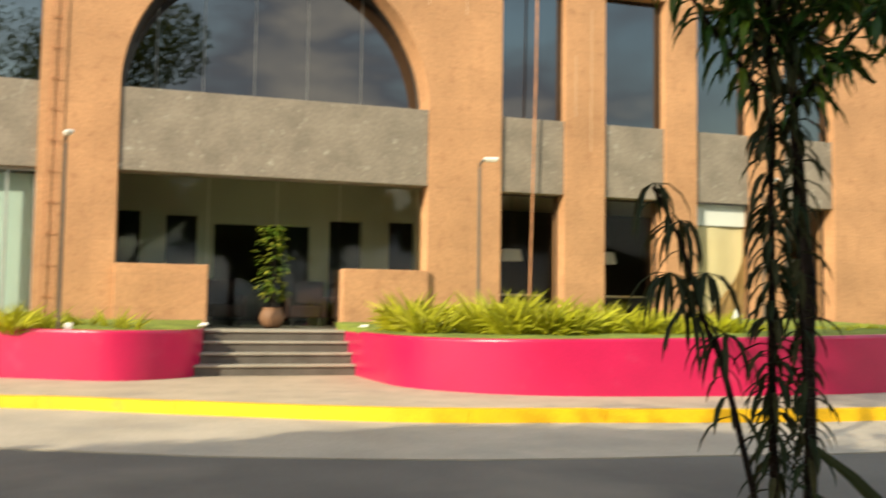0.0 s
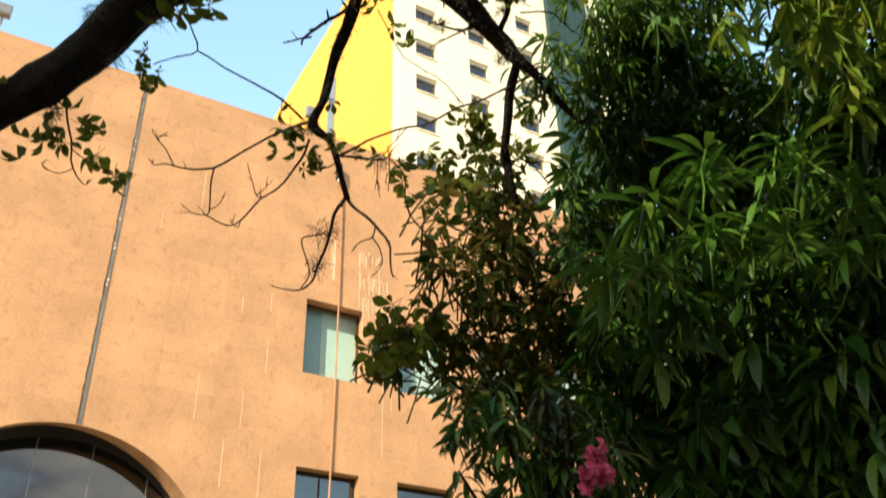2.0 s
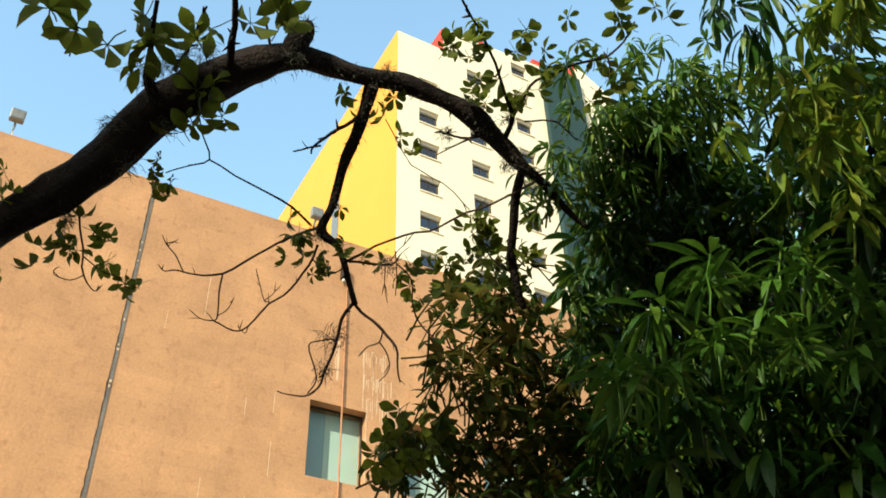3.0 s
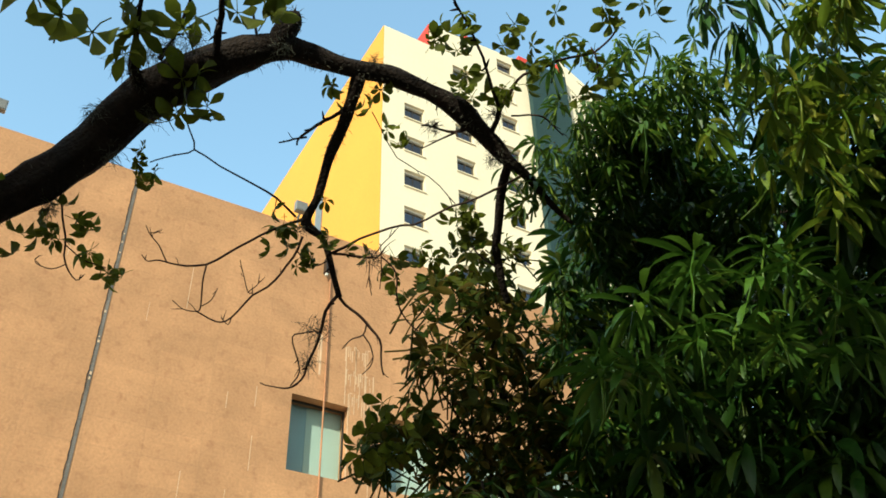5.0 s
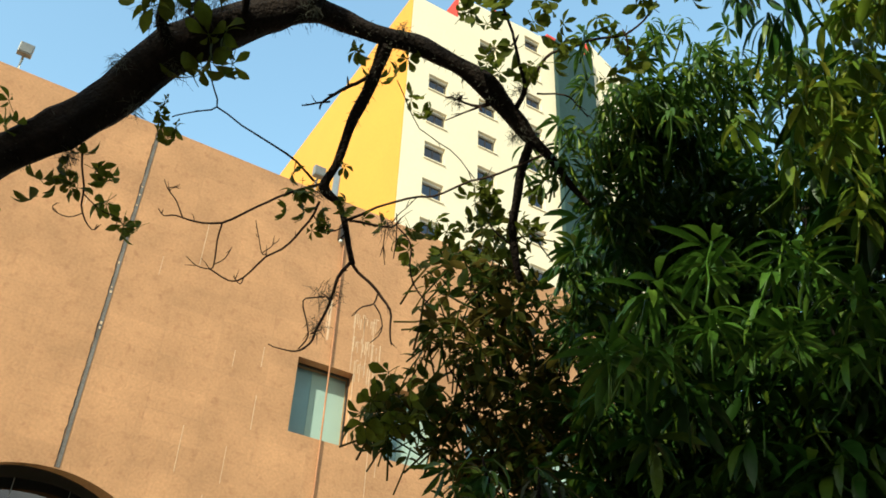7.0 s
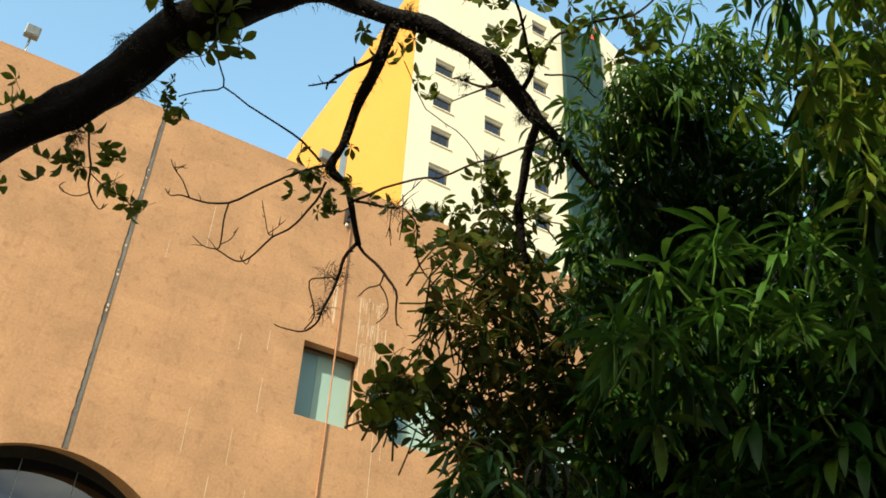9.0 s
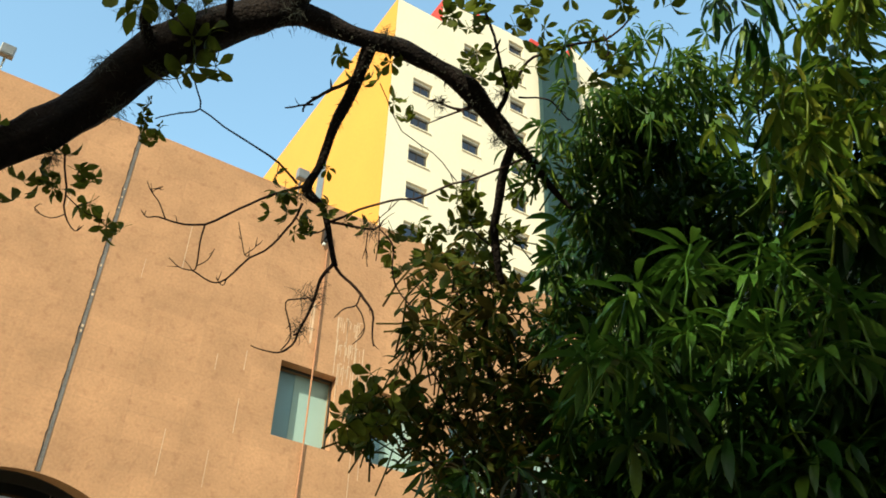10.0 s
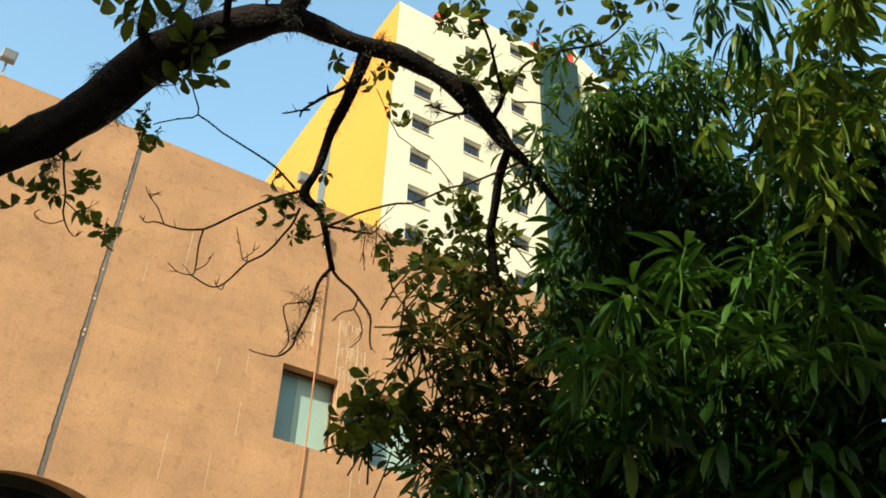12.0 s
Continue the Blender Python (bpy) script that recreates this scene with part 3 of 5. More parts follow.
# ---- glass building ----
annex = tagged(thing("glass_building", (18, 19, 0), kind="structure"), "glass-fronted building with a bright white pillar and grey stone base", "building")
part("white_pillar", box(0.42, -0.35, 3.05, 2.97, 0.5, 9.0, 0.02), WHITE, annex)
part("pillar_base", box(0.44, -0.33, 0.15, 2.95, 0.5, 3.046, 0.02), SLATE, annex)
part("roof", box(-1.6, -0.2, 9.003, 16, 12, 9.4), WHITE, annex)
part("rear_wall", box(-1.6, 12.003, 0.15, 16, 12.3, 9), CREAM, annex)
part("floor_slab", box(-1.6, 0.4, 3.9, 16, 12, 4.1), CREAM, annex)
for a, c, tr in ((-1.6, 0.41, (3.62, 5.95)), (2.98, 16.0, (3.67, 5.85))):
    xs = [a, (a + c) / 2, c] if c < 1 else [a + i * 1.3 for i in range(11)]
    zs = [0.9 if c > 1 else 0.2, *tr, 8.99]
    for x0, x1 in zip(xs, xs[1:]):
        for z0, z1 in zip(zs, zs[1:]):
            part("pane", box(x0 + 0.03, 0.0, z0 + 0.03, x1 - 0.03, 0.01, z1 - 0.03), GLASS_BLUE, annex).visible_shadow = False
    for x in xs:
        part("mullion", box(x - 0.035, -0.06, 0.15, x + 0.035, 0.1, 8.99), ALU, annex)
    for z in tr:
        part("transom", box(xs[0] + 0.036, -0.05, z - 0.04, xs[-1] - 0.036, 0.05, z + 0.04), ALU, annex)

part("frosted_band", box(3.0, -0.02, 1.75, 16.0, -0.008, 2.8), FROST, annex, "frosted teal film across the lower panes")
part("pillar_base_joint", box(0.44, -0.336, 2.2, 2.95, -0.331, 2.212), DARK_METAL, annex)
part("pillar_base_joint", box(1.0, -0.336, 0.15, 1.012, -0.331, 3.04), DARK_METAL, annex)
glass_door = thing("door", (0, 0, 0))
glass_door.parent = annex
part("door_leaf", box(-0.75, -0.1, 0.9, 0.3, -0.065, 2.95), GLASS_DARK, glass_door, "dark glass door")
part("handle", tube([(-0.62, -0.1, 1.75), (-0.62, -0.17, 1.8), (-0.62, -0.17, 2.1), (-0.62, -0.1, 2.15)], 0.018, 6), ALU, glass_door)
terrace = tagged(thing("terrace_steps", (21.0, 15.2, 0.15), kind="structure"), "grey stone steps up to the glass building", "stairs")
for i in range(5):
    part("step", box(0, i * 0.36, i * 0.15, 9, 3.6, (i + 1) * 0.15, 0.01), STEP, terrace)
rail = tagged(thing("handrail", (21.0, 15.4, 0.3)), "dark sloping steel handrail beside the grey steps", "handrail")
for x, y, z in ((0.2, 2.1, 0.6), (1.9, 0.1, 0.0)):
    part("post", tube([(x, y, z), (x, y, z + 0.85)], 0.025, 6), DARK_METAL, rail)
part("rail", tube([(-0.3, 2.5, 1.5), (0.2, 2.1, 1.45), (1.9, 0.1, 0.85), (2.2, -0.2, 0.8)], 0.025, 6), DARK_METAL, rail)

# ---- tower ----
TY = 36.0
tower = tagged(thing("hotel_tower", (0, TY, 0), kind="structure"), "tall cream tower with a yellow side wall and red roof edge", "building")
X0, X1, ROW = 17.84, 36.9, 2.93
STEP_X, RIGHT_X = 21.36, 33.1     # where the roof steps up


def top_at(x):
    """Height of the roof edge, which climbs in steps."""
    if x < STEP_X:
        return 52.75
    return 55.1 + (x - STEP_X) * 0.06 if x < RIGHT_X else 57.8 - (x - RIGHT_X) * 0.65


COLS = {(19.4, 20.85): 48.85, (23.2, 24.62): 51.75, (27.05, 28.4): 54.65}    # each with its highest window head
TALL = 1.32
xs = sorted({X0, STEP_X, X1, *[v for c in COLS for v in c], 29.5, RIGHT_X})
for a, c in zip(xs, xs[1:]):
    if (a, c) in COLS:
        z = top_at(a)
        for k in range(14):
            r = COLS[a, c] - ROW * k
            part("wall_panel", box(a, 0, r, c, 0.5, z), TOWER_WHITE, tower)
            z = r - TALL
        part("wall_panel", box(a, 0, 0, c, 0.5, z), TOWER_WHITE, tower)
    else:
        face = bmesh.new()
        ta, tc = top_at(a), top_at(c - 0.001)
        f = [face.verts.new(v) for v in ((a, 0, 0), (c, 0, 0), (c, 0, tc), (a, 0, ta), (a, 0.5, 0), (c, 0.5, 0), (c, 0.5, tc), (a, 0.5, ta))]
        for k in ((0, 1, 2, 3), (7, 6, 5, 4), (3, 2, 6, 7), (0, 3, 7, 4), (1, 5, 6, 2)):
            face.faces.new([f[j] for j in k])
        part("wall_panel", face, TOWER_WHITE, tower)
part("side_wall", box(X0 - 0.05, 0.02, 0, X0 + 0.4, 34, 52.72), TOWER_YELLOW, tower, "bright yellow painted side wall")
part("slate_panel", box(29.65, -0.4, 20, 33.1, 0.1, 55.55), TOWER_GREEN, tower, "dark slate-green vertical panel")
part("core", box(X0 + 0.5, 0.8, 0, X1, 33, 50), TOWER_WHITE, tower)
for (a, c), head in COLS.items():
    for r in [head - ROW * k for k in range(14)]:
        if r > 22:
            w = thing("window")
            w.parent = tower
            part("pane", box(a + 0.05, 0.3, r - TALL + 0.03, c - 0.05, 0.32, r - 0.2), GLASS_DARK, w)
            part("window_head", box(a + 0.02, 0.2, r - 0.12, c - 0.02, 0.34, r - 0.003), WHITE_METAL, w)
            part("window_frame", box((a + c) / 2 - 0.03, 0.27, r - TALL + 0.03, (a + c) / 2 + 0.03, 0.298, r - 0.2), DARK_METAL, w)
            part("sill", box(a - 0.05, -0.08, r - TALL - 0.08, c + 0.05, 0.25, r - TALL - 0.003), TOWER_WHITE, w)

# ---- leaves ----
def leaf_face(bm, base, way, up, length, width, droop=0.3, curl=0.15, shape=(0.12, 0.8, 1.0, 0.72, 0.0)):
    """One leaf blade: a pointed, folded strip that bends down along its length."""
    way = Vector(way).normalized()
    side = way.cross(Vector(up))
    side = side.normalized() if side.length > 1e-3 else Vector((1, 0, 0))
    p = Vector(base)
    mids, left, right = [], [], []
    d = way.copy()
    for k, w in enumerate(shape):
        n = side.cross(d).normalized()
        mids.append(p.copy()), left.append(p + side * w * width / 2 + n * curl * w * width), right.append(p - side * w * width / 2 + n * curl * w * width)
        d = (d + Vector((0, 0, -droop / 4))).normalized()
        p = p + d * length / 4
    m, a, c = [bm.verts.new(v) for v in mids], [bm.verts.new(v) for v in left[:-1]], [bm.verts.new(v) for v in right[:-1]]
    for k in range(3):
        bm.faces.new((m[k], m[k + 1], a[k + 1], a[k])), bm.faces.new((m[k], c[k], c[k + 1], m[k + 1]))
    bm.faces.new((m[3], m[4], a[3])), bm.faces.new((m[3], c[3], m[4]))


def mesh_of(name, bm, mat):
    me = bpy.data.meshes.new(name)
    bm.to_mesh(me)
    bm.free()
    me.materials.append(mat)
    for p in me.polygons:
        p.use_smooth = True
    return me


rnd = random.Random(7)


def palmate(rng, leaflets, fan=2 * math.pi):
    """A hand-shaped leaf of five to seven leaflets, one metre across its longest leaflet."""
    bm = bmesh.new()
    for k in range(leaflets):
        a = (k / leaflets + rng.uniform(-0.03, 0.03)) * fan if fan > 6 else (k / (leaflets - 1) - 0.5 + rng.uniform(-0.03, 0.03)) * fan
        size = rng.uniform(0.6, 1.0) * (0.78 + 0.22 * math.cos(a))
        leaf_face(bm, (0.09 * math.cos(a), 0.09 * math.sin(a), -0.02), (math.cos(a), math.sin(a), rng.uniform(-0.4, 0.15)), (0, 0, 1), size, size * rng.uniform(0.44, 0.52), rng.uniform(0.8, 2.4), 0.12, (0.08, 0.6, 1.0, 0.74, 0.0))
        tube([(0, 0, 0), (0.1 * math.cos(a), 0.1 * math.sin(a), -0.02)], 0.012, 4, bm)
    tube([(0, 0, 0), (-0.25, 0.02, 0.1), (-0.5, 0, 0.3)], 0.014, 4, bm)
    return mesh_of("leaf", bm, LEAF_PALM)


def long_cluster(rng, count, length, width, mat, spread=0.7, droop=(0.7, 1.6)):
    """A rosette of long pointed leaves round a shoot's end."""
    bm = bmesh.new()
    for k in range(count):
        a = k * 2.4 + rng.uniform(-0.3, 0.3)
        s = rng.uniform(0.65, 1.1)
        leaf_face(bm, (0.01 * math.cos(a), 0.01 * math.sin(a), rng.uniform(-0.04, 0.05)), (math.cos(a), math.sin(a), rng.uniform(-0.5, spread)), (0, 0, 1), length * s, width * s, rng.uniform(*droop))
    tube([(0, 0, 0.03), (0.01, 0.0, -0.08), (0.03, 0.02, -0.2)], 0.005, 4, bm)
    return mesh_of("rosette", bm, mat)


PALMATES = [palmate(rnd, n) for n in (5, 5, 6, 7, 5, 6)]
HANGING_PALMATES = [palmate(rnd, n, 3.7) for n in (5, 6, 5, 7)]
CLUSTERS = [long_cluster(rnd, n, 0.215, 0.045, LEAF_MANGO, 0.7, (0.9, 2.6)) for n in (9, 10, 8, 11, 10, 7)]
SMALL_OVAL = [long_cluster(rnd, n, 0.105, 0.046, LEAF_BUSH, 0.6, (0.4, 1.2)) for n in (5, 6, 5)]


def turned(p, rng, size=1.0, tilt=40):
    return pose(*p, rng.uniform(-tilt, tilt), rng.uniform(-tilt, tilt), rng.uniform(0, 360)) @ Matrix.Scale(size, 4)


def joined(meshes, poses, name, mat):
    """Many leaf clusters in one mesh."""
    vs, fs, base = [], [], 0
    data = []
    for me in meshes:
        co = np.empty(len(me.vertices) * 3)
        me.vertices.foreach_get("co", co)
        data.append((co.reshape(-1, 3), [tuple(p.vertices) for p in me.polygons]))
    for i, m in poses:
        co, polys = data[i]
        a = np.array(m)
        vs.append(co @ a[:3, :3].T + a[:3, 3])
        fs += [tuple(v + base for v in f) for f in polys]
        base += len(co)
    out = bpy.data.meshes.new(name)
    out.from_pydata(np.concatenate(vs).tolist(), [], fs)
    out.materials.append(mat)
    out.polygons.foreach_set("use_smooth", [True] * len(out.polygons))
    return out


def in_ball(rng, c, r, hollow=0.35):
    while True:
        v = Vector((rng.uniform(-1, 1), rng.uniform(-1, 1), rng.uniform(-1, 1)))
        if hollow < v.length < 1:
            return Vector(c) + v * r


# ---- the tree whose limb arches over the street ----
limb_tree = tagged(thing("tree", (-1.3, 2.3, 0)), "tree with a dark rough limb, bare twigs and hand-shaped leaves", "tree")
LT = Vector((-1.3, 2.3, 0))


def limb(points, radii, name="branch"):
    p, r = smooth_line([Vector(q) - LT for q in points], radii, 4 if max(radii) > 0.02 else 3)
    if max(radii) > 0.02:
        p = [q + Vector((noise.noise(q * 6), noise.noise(q * 6 + Vector((9, 0, 0))), noise.noise(q * 6 + Vector((0, 9, 0))) - 3.0)) * 0.006 for q in p]
        r = [x * (0.88 + 0.16 * noise.noise(q * 11)) for x, q in zip(r, p)]
    else:
        p = [q + Vector((noise.noise(q * 14), noise.noise(q * 14 + Vector((9, 0, 0))), noise.noise(q * 14 + Vector((0, 9, 0))))) * 0.008 for q in p]
        r = [x * 0.74 for x in r]
    bm = tube(p, r, 20 if max(radii) > 0.02 else 5, wobble=0.22, grain=2.6 if max(radii) > 0.02 else 9)
    if max(radii) < 0.012:
        # short dead twigs towards the end
        for k in range(2):
            i = rnd.randrange(len(p) // 2, len(p))
            d = ((p[-1] - p[-2]).normalized() + Vector((rnd.gauss(0, 1), rnd.gauss(0, 1), rnd.gauss(0, 0.8))) * 0.6).normalized() * rnd.uniform(0.02, 0.06)
            tube([p[i], p[i] + d * 0.5 + Vector((0, 0, rnd.uniform(-0.008, 0.008))), p[i] + d], [0.0022, 0.0018, 0.0008], 4, bm)
    elif name == "branch" and r[-1] < 0.03:
        # bud scars and broken spurs
        for k in range(6):
            i = rnd.randrange(2, len(p) - 1)
            d = Vector((rnd.gauss(0, 1), rnd.gauss(0, 1), rnd.gauss(0, 1))).normalized() * (r[i] + rnd.uniform(0.01, 0.035))
            tube([p[i], p[i] + d * 0.7, p[i] + d], [0.006, 0.004, 0.0015], 5, bm)
    FRINGE.extend((q, x) for q, x in zip(p, r) if x > 0.02)
    return part(name, bm, BARK if max(radii) > 0.012 else TWIG, limb_tree, smooth=True)


FRINGE = []


def bunch(size, places):
    """Hand-shaped leaves at the given hubs, leaning towards the open street."""
    for p in [p for p in places for k in range(1 + (rnd.random() < 0.5))]:
        q = Vector(p) - LT + Vector((rnd.gauss(0, 1), rnd.gauss(0, 1), rnd.gauss(0, 1))) * size * 0.3
        if rnd.random() < 0.6:
            way = Vector((rnd.uniform(-0.7, 0.7), rnd.uniform(-0.7, 0.5), -rnd.uniform(0.3, 1.0))).normalized()
            side = way.cross(Vector((0.3, 0.6, 0.5)) + Vector((rnd.gauss(0, 1), rnd.gauss(0, 1), rnd.gauss(0, 1))) * 0.35).normalized()
            turn = Matrix((way, -side, way.cross(-side))).transposed().to_4x4()
            m, leaf = Matrix.Translation(q) @ turn, rnd.choice(HANGING_PALMATES)
        else:
            m = pose(*q, -24) @ pose(0, 0, 0, rnd.uniform(-45, 45), rnd.uniform(-45, 45), rnd.uniform(0, 360))
            leaf = rnd.choice(PALMATES)
        shared("leaf", leaf, limb_tree, m @ Matrix.Scale(size * rnd.uniform(0.9, 1.2), 4))


limb([(-1.3, 2.3, -0.05), (-1.34, 2.28, 0.9), (-1.3, 2.3, 1.7), (-0.77, 3.41, 2.90), (-0.41, 3.24, 3.34), (-0.20, 3.11, 3.58)], [0.17, 0.14, 0.13, 0.105, 0.085, 0.074], "trunk")
limb([(-1.2, 2.4, 2.0), (-1.6, 1.6, 3.2), (-2.2, 0.9, 4.6), (-2.5, 0.5, 5.6)], [0.11, 0.09, 0.06, 0.03])
limb([(-1.28, 2.32, 1.6), (-2.2, 2.0, 3.0), (-3.1, 1.6, 4.6)], [0.1, 0.08, 0.04])
limb([(-1.9, 2.1, 2.6), (-2.3, 2.5, 4.6), (-2.3, 2.8, 6.6), (-2.7, 3.5, 8.4)], [0.08, 0.07, 0.05, 0.02])
limb([(-0.20, 3.11, 3.58), (-0.12, 3.06, 3.67), (0.03, 2.96, 3.80), (0.17, 2.84, 3.95), (0.30, 2.66, 4.13), (0.46, 2.53, 4.23), (0.63, 2.40, 4.31), (0.72, 2.36, 4.33), (0.79, 2.35, 4.33), (0.89, 2.33, 4.32), (1.03, 2.30, 4.31), (1.16, 2.26, 4.30), (1.30, 2.23, 4.26), (1.43, 2.22, 4.22), (1.52, 2.23, 4.17), (1.60, 2.24, 4.12), (1.67, 2.25, 4.07), (1.75, 2.25, 4.03), (1.87, 2.26, 3.94), (1.98, 2.26, 3.87)], [0.091, 0.087, 0.096, 0.096, 0.101, 0.085, 0.071, 0.060, 0.051, 0.044, 0.044, 0.042, 0.039, 0.051, 0.049, 0.042, 0.030, 0.021, 0.016, 0.012])
limb([(0.69, 2.37, 4.29), (0.69, 2.31, 4.34), (0.70, 2.26, 4.38), (0.69, 2.23, 4.40)], [0.055, 0.059, 0.046, 0.023])
limb([(0.25, 2.59, 4.09), (0.21, 2.53, 4.11), (0.19, 2.45, 4.13), (0.17, 2.36, 4.16), (0.15, 2.25, 4.20)], [0.029, 0.020, 0.013, 0.0087, 0.0086])
limb([(0.29, 2.53, 4.17), (0.31, 2.47, 4.23), (0.32, 2.40, 4.28), (0.33, 2.32, 4.35)], [0.016, 0.011, 0.0091, 0.0068])
limb([(0.48, 2.44, 4.20), (0.45, 2.33, 4.21), (0.42, 2.22, 4.22), (0.38, 2.10, 4.23)], [0.020, 0.020, 0.017, 0.015])
limb([(0.61, 2.37, 4.30), (0.56, 2.31, 4.36), (0.51, 2.24, 4.42)], [0.0091, 0.0068, 0.0068])
limb([(1.02, 2.32, 4.29), (1.03, 2.40, 4.22), (1.03, 2.48, 4.16), (1.02, 2.56, 4.08), (1.03, 2.65, 4.00), (1.03, 2.70, 3.93), (1.02, 2.77, 3.86), (1.10, 2.78, 3.82), (1.15, 2.81, 3.76), (1.19, 2.85, 3.70), (1.23, 2.88, 3.63)], [0.035, 0.027, 0.025, 0.023, 0.021, 0.018, 0.025, 0.015, 0.015, 0.013, 0.013])
limb([(1.03, 2.42, 4.20), (0.98, 2.48, 4.17), (0.92, 2.55, 4.13), (0.89, 2.59, 4.10), (0.89, 2.61, 4.08)], [0.012, 0.010, 0.0092, 0.0069, 0.0046])
limb([(0.92, 2.57, 4.11), (0.87, 2.60, 4.10), (0.82, 2.63, 4.08)], [0.0069, 0.0058, 0.0042])
limb([(1.23, 2.88, 3.63), (1.20, 2.94, 3.57), (1.20, 2.98, 3.51), (1.20, 3.03, 3.45), (1.19, 3.07, 3.39), (1.19, 3.10, 3.35), (1.16, 3.14, 3.31), (1.11, 3.16, 3.30), (1.03, 3.17, 3.31)], [0.012, 0.010, 0.0092, 0.0081, 0.0069, 0.0060, 0.0051, 0.0042, 0.0032])
limb([(1.18, 3.00, 3.50), (1.14, 3.02, 3.49), (1.11, 3.05, 3.48), (1.15, 3.08, 3.41), (1.17, 3.10, 3.36), (1.15, 3.14, 3.31)], [0.0046, 0.0042, 0.0046, 0.0042, 0.0039, 0.0035])
limb([(1.23, 2.88, 3.63), (1.29, 2.89, 3.58), (1.36, 2.89, 3.54), (1.42, 2.90, 3.48), (1.46, 2.94, 3.41), (1.48, 2.96, 3.36)], [0.010, 0.0092, 0.0083, 0.0069, 0.0058, 0.0046])
limb([(1.36, 2.89, 3.54), (1.36, 2.92, 3.50), (1.33, 2.95, 3.48), (1.31, 2.97, 3.46)], [0.0051, 0.0046, 0.0039, 0.0032])
limb([(1.36, 2.92, 3.50), (1.40, 2.93, 3.45), (1.43, 2.96, 3.41), (1.40, 3.00, 3.36)], [0.0046, 0.0039, 0.0035, 0.0028])
limb([(1.01, 2.78, 3.86), (0.91, 2.85, 3.82), (0.81, 2.94, 3.75), (0.71, 3.02, 3.68), (0.61, 3.05, 3.67), (0.54, 3.06, 3.67), (0.50, 3.08, 3.66), (0.47, 3.07, 3.68)], [0.0092, 0.0074, 0.0065, 0.0062, 0.0051, 0.0044, 0.0035, 0.0028])
limb([(0.57, 3.06, 3.67), (0.52, 3.03, 3.71), (0.49, 3.02, 3.74), (0.45, 3.00, 3.77)], [0.0037, 0.0035, 0.0032, 0.0025])
limb([(0.49, 3.02, 3.74), (0.49, 3.01, 3.75), (0.50, 3.00, 3.76)], [0.0028, 0.0023, 0.0021])
limb([(0.71, 3.02, 3.68), (0.72, 3.06, 3.62), (0.74, 3.11, 3.55), (0.73, 3.12, 3.53), (0.68, 3.13, 3.53), (0.63, 3.13, 3.55)], [0.0053, 0.0046, 0.0042, 0.0039, 0.0032, 0.0025])
limb([(0.74, 3.11, 3.55), (0.77, 3.08, 3.57), (0.78, 3.05, 3.61)], [0.0030, 0.0028, 0.0023])
limb([(0.73, 3.12, 3.53), (0.81, 3.12, 3.51), (0.86, 3.09, 3.52), (0.91, 3.02, 3.60), (0.98, 2.96, 3.66), (1.02, 2.88, 3.74), (1.03, 2.82, 3.81)], [0.0042, 0.0046, 0.0051, 0.0053, 0.0060, 0.0069, 0.0074])
limb([(0.86, 3.09, 3.52), (0.86, 3.11, 3.50), (0.82, 3.10, 3.52)], [0.0035, 0.0030, 0.0023])
limb([(0.91, 3.02, 3.61), (0.89, 3.02, 3.61), (0.86, 2.99, 3.66), (0.83, 2.96, 3.71)], [0.0035, 0.0030, 0.0028, 0.0023])
limb([(0.89, 3.02, 3.61), (0.91, 3.00, 3.63), (0.92, 2.98, 3.65)], [0.0028, 0.0025, 0.0021])
limb([(1.02, 2.86, 3.76), (1.08, 2.87, 3.72), (1.12, 2.86, 3.72), (1.15, 2.83, 3.74)], [0.0037, 0.0037, 0.0037, 0.0037])
limb([(0.43, 2.66, 4.15), (0.47, 2.71, 4.09), (0.53, 2.77, 4.02), (0.46, 2.81, 3.99), (0.39, 2.85, 3.95)], [0.0046, 0.0042, 0.0046, 0.0039, 0.0035])
limb([(0.53, 2.77, 4.02), (0.71, 2.77, 3.97), (0.89, 2.77, 3.92), (0.98, 2.79, 3.87)], [0.0046, 0.0053, 0.0065, 0.0079])
limb([(1.15, 2.81, 3.76), (1.22, 2.75, 3.80), (1.30, 2.67, 3.84), (1.42, 2.59, 3.86), (1.53, 2.47, 3.91), (1.65, 2.35, 3.95), (1.73, 2.25, 3.99)], [0.0092, 0.0074, 0.0069, 0.0065, 0.0065, 0.0069, 0.0074])
limb([(1.16, 2.81, 3.76), (1.23, 2.78, 3.76), (1.32, 2.74, 3.76), (1.34, 2.70, 3.78)], [0.0079, 0.0069, 0.0060, 0.0046])
limb([(1.26, 2.73, 3.80), (1.27, 2.74, 3.78), (1.28, 2.75, 3.76)], [0.0035, 0.0032, 0.0030])
limb([(1.32, 2.70, 3.80), (1.35, 2.75, 3.73), (1.37, 2.80, 3.65)], [0.0035, 0.0032, 0.0025])
limb([(1.30, 2.75, 3.75), (1.32, 2.79, 3.69), (1.35, 2.83, 3.63)], [0.0032, 0.0030, 0.0023])
limb([(1.31, 2.73, 3.77), (1.34, 2.69, 3.81), (1.36, 2.64, 3.84)], [0.0035, 0.0030, 0.0023])
limb([(1.34, 2.73, 3.76), (1.40, 2.73, 3.72), (1.43, 2.76, 3.66), (1.48, 2.81, 3.57), (1.56, 2.81, 3.51)], [0.0046, 0.0046, 0.0046, 0.0046, 0.0042])
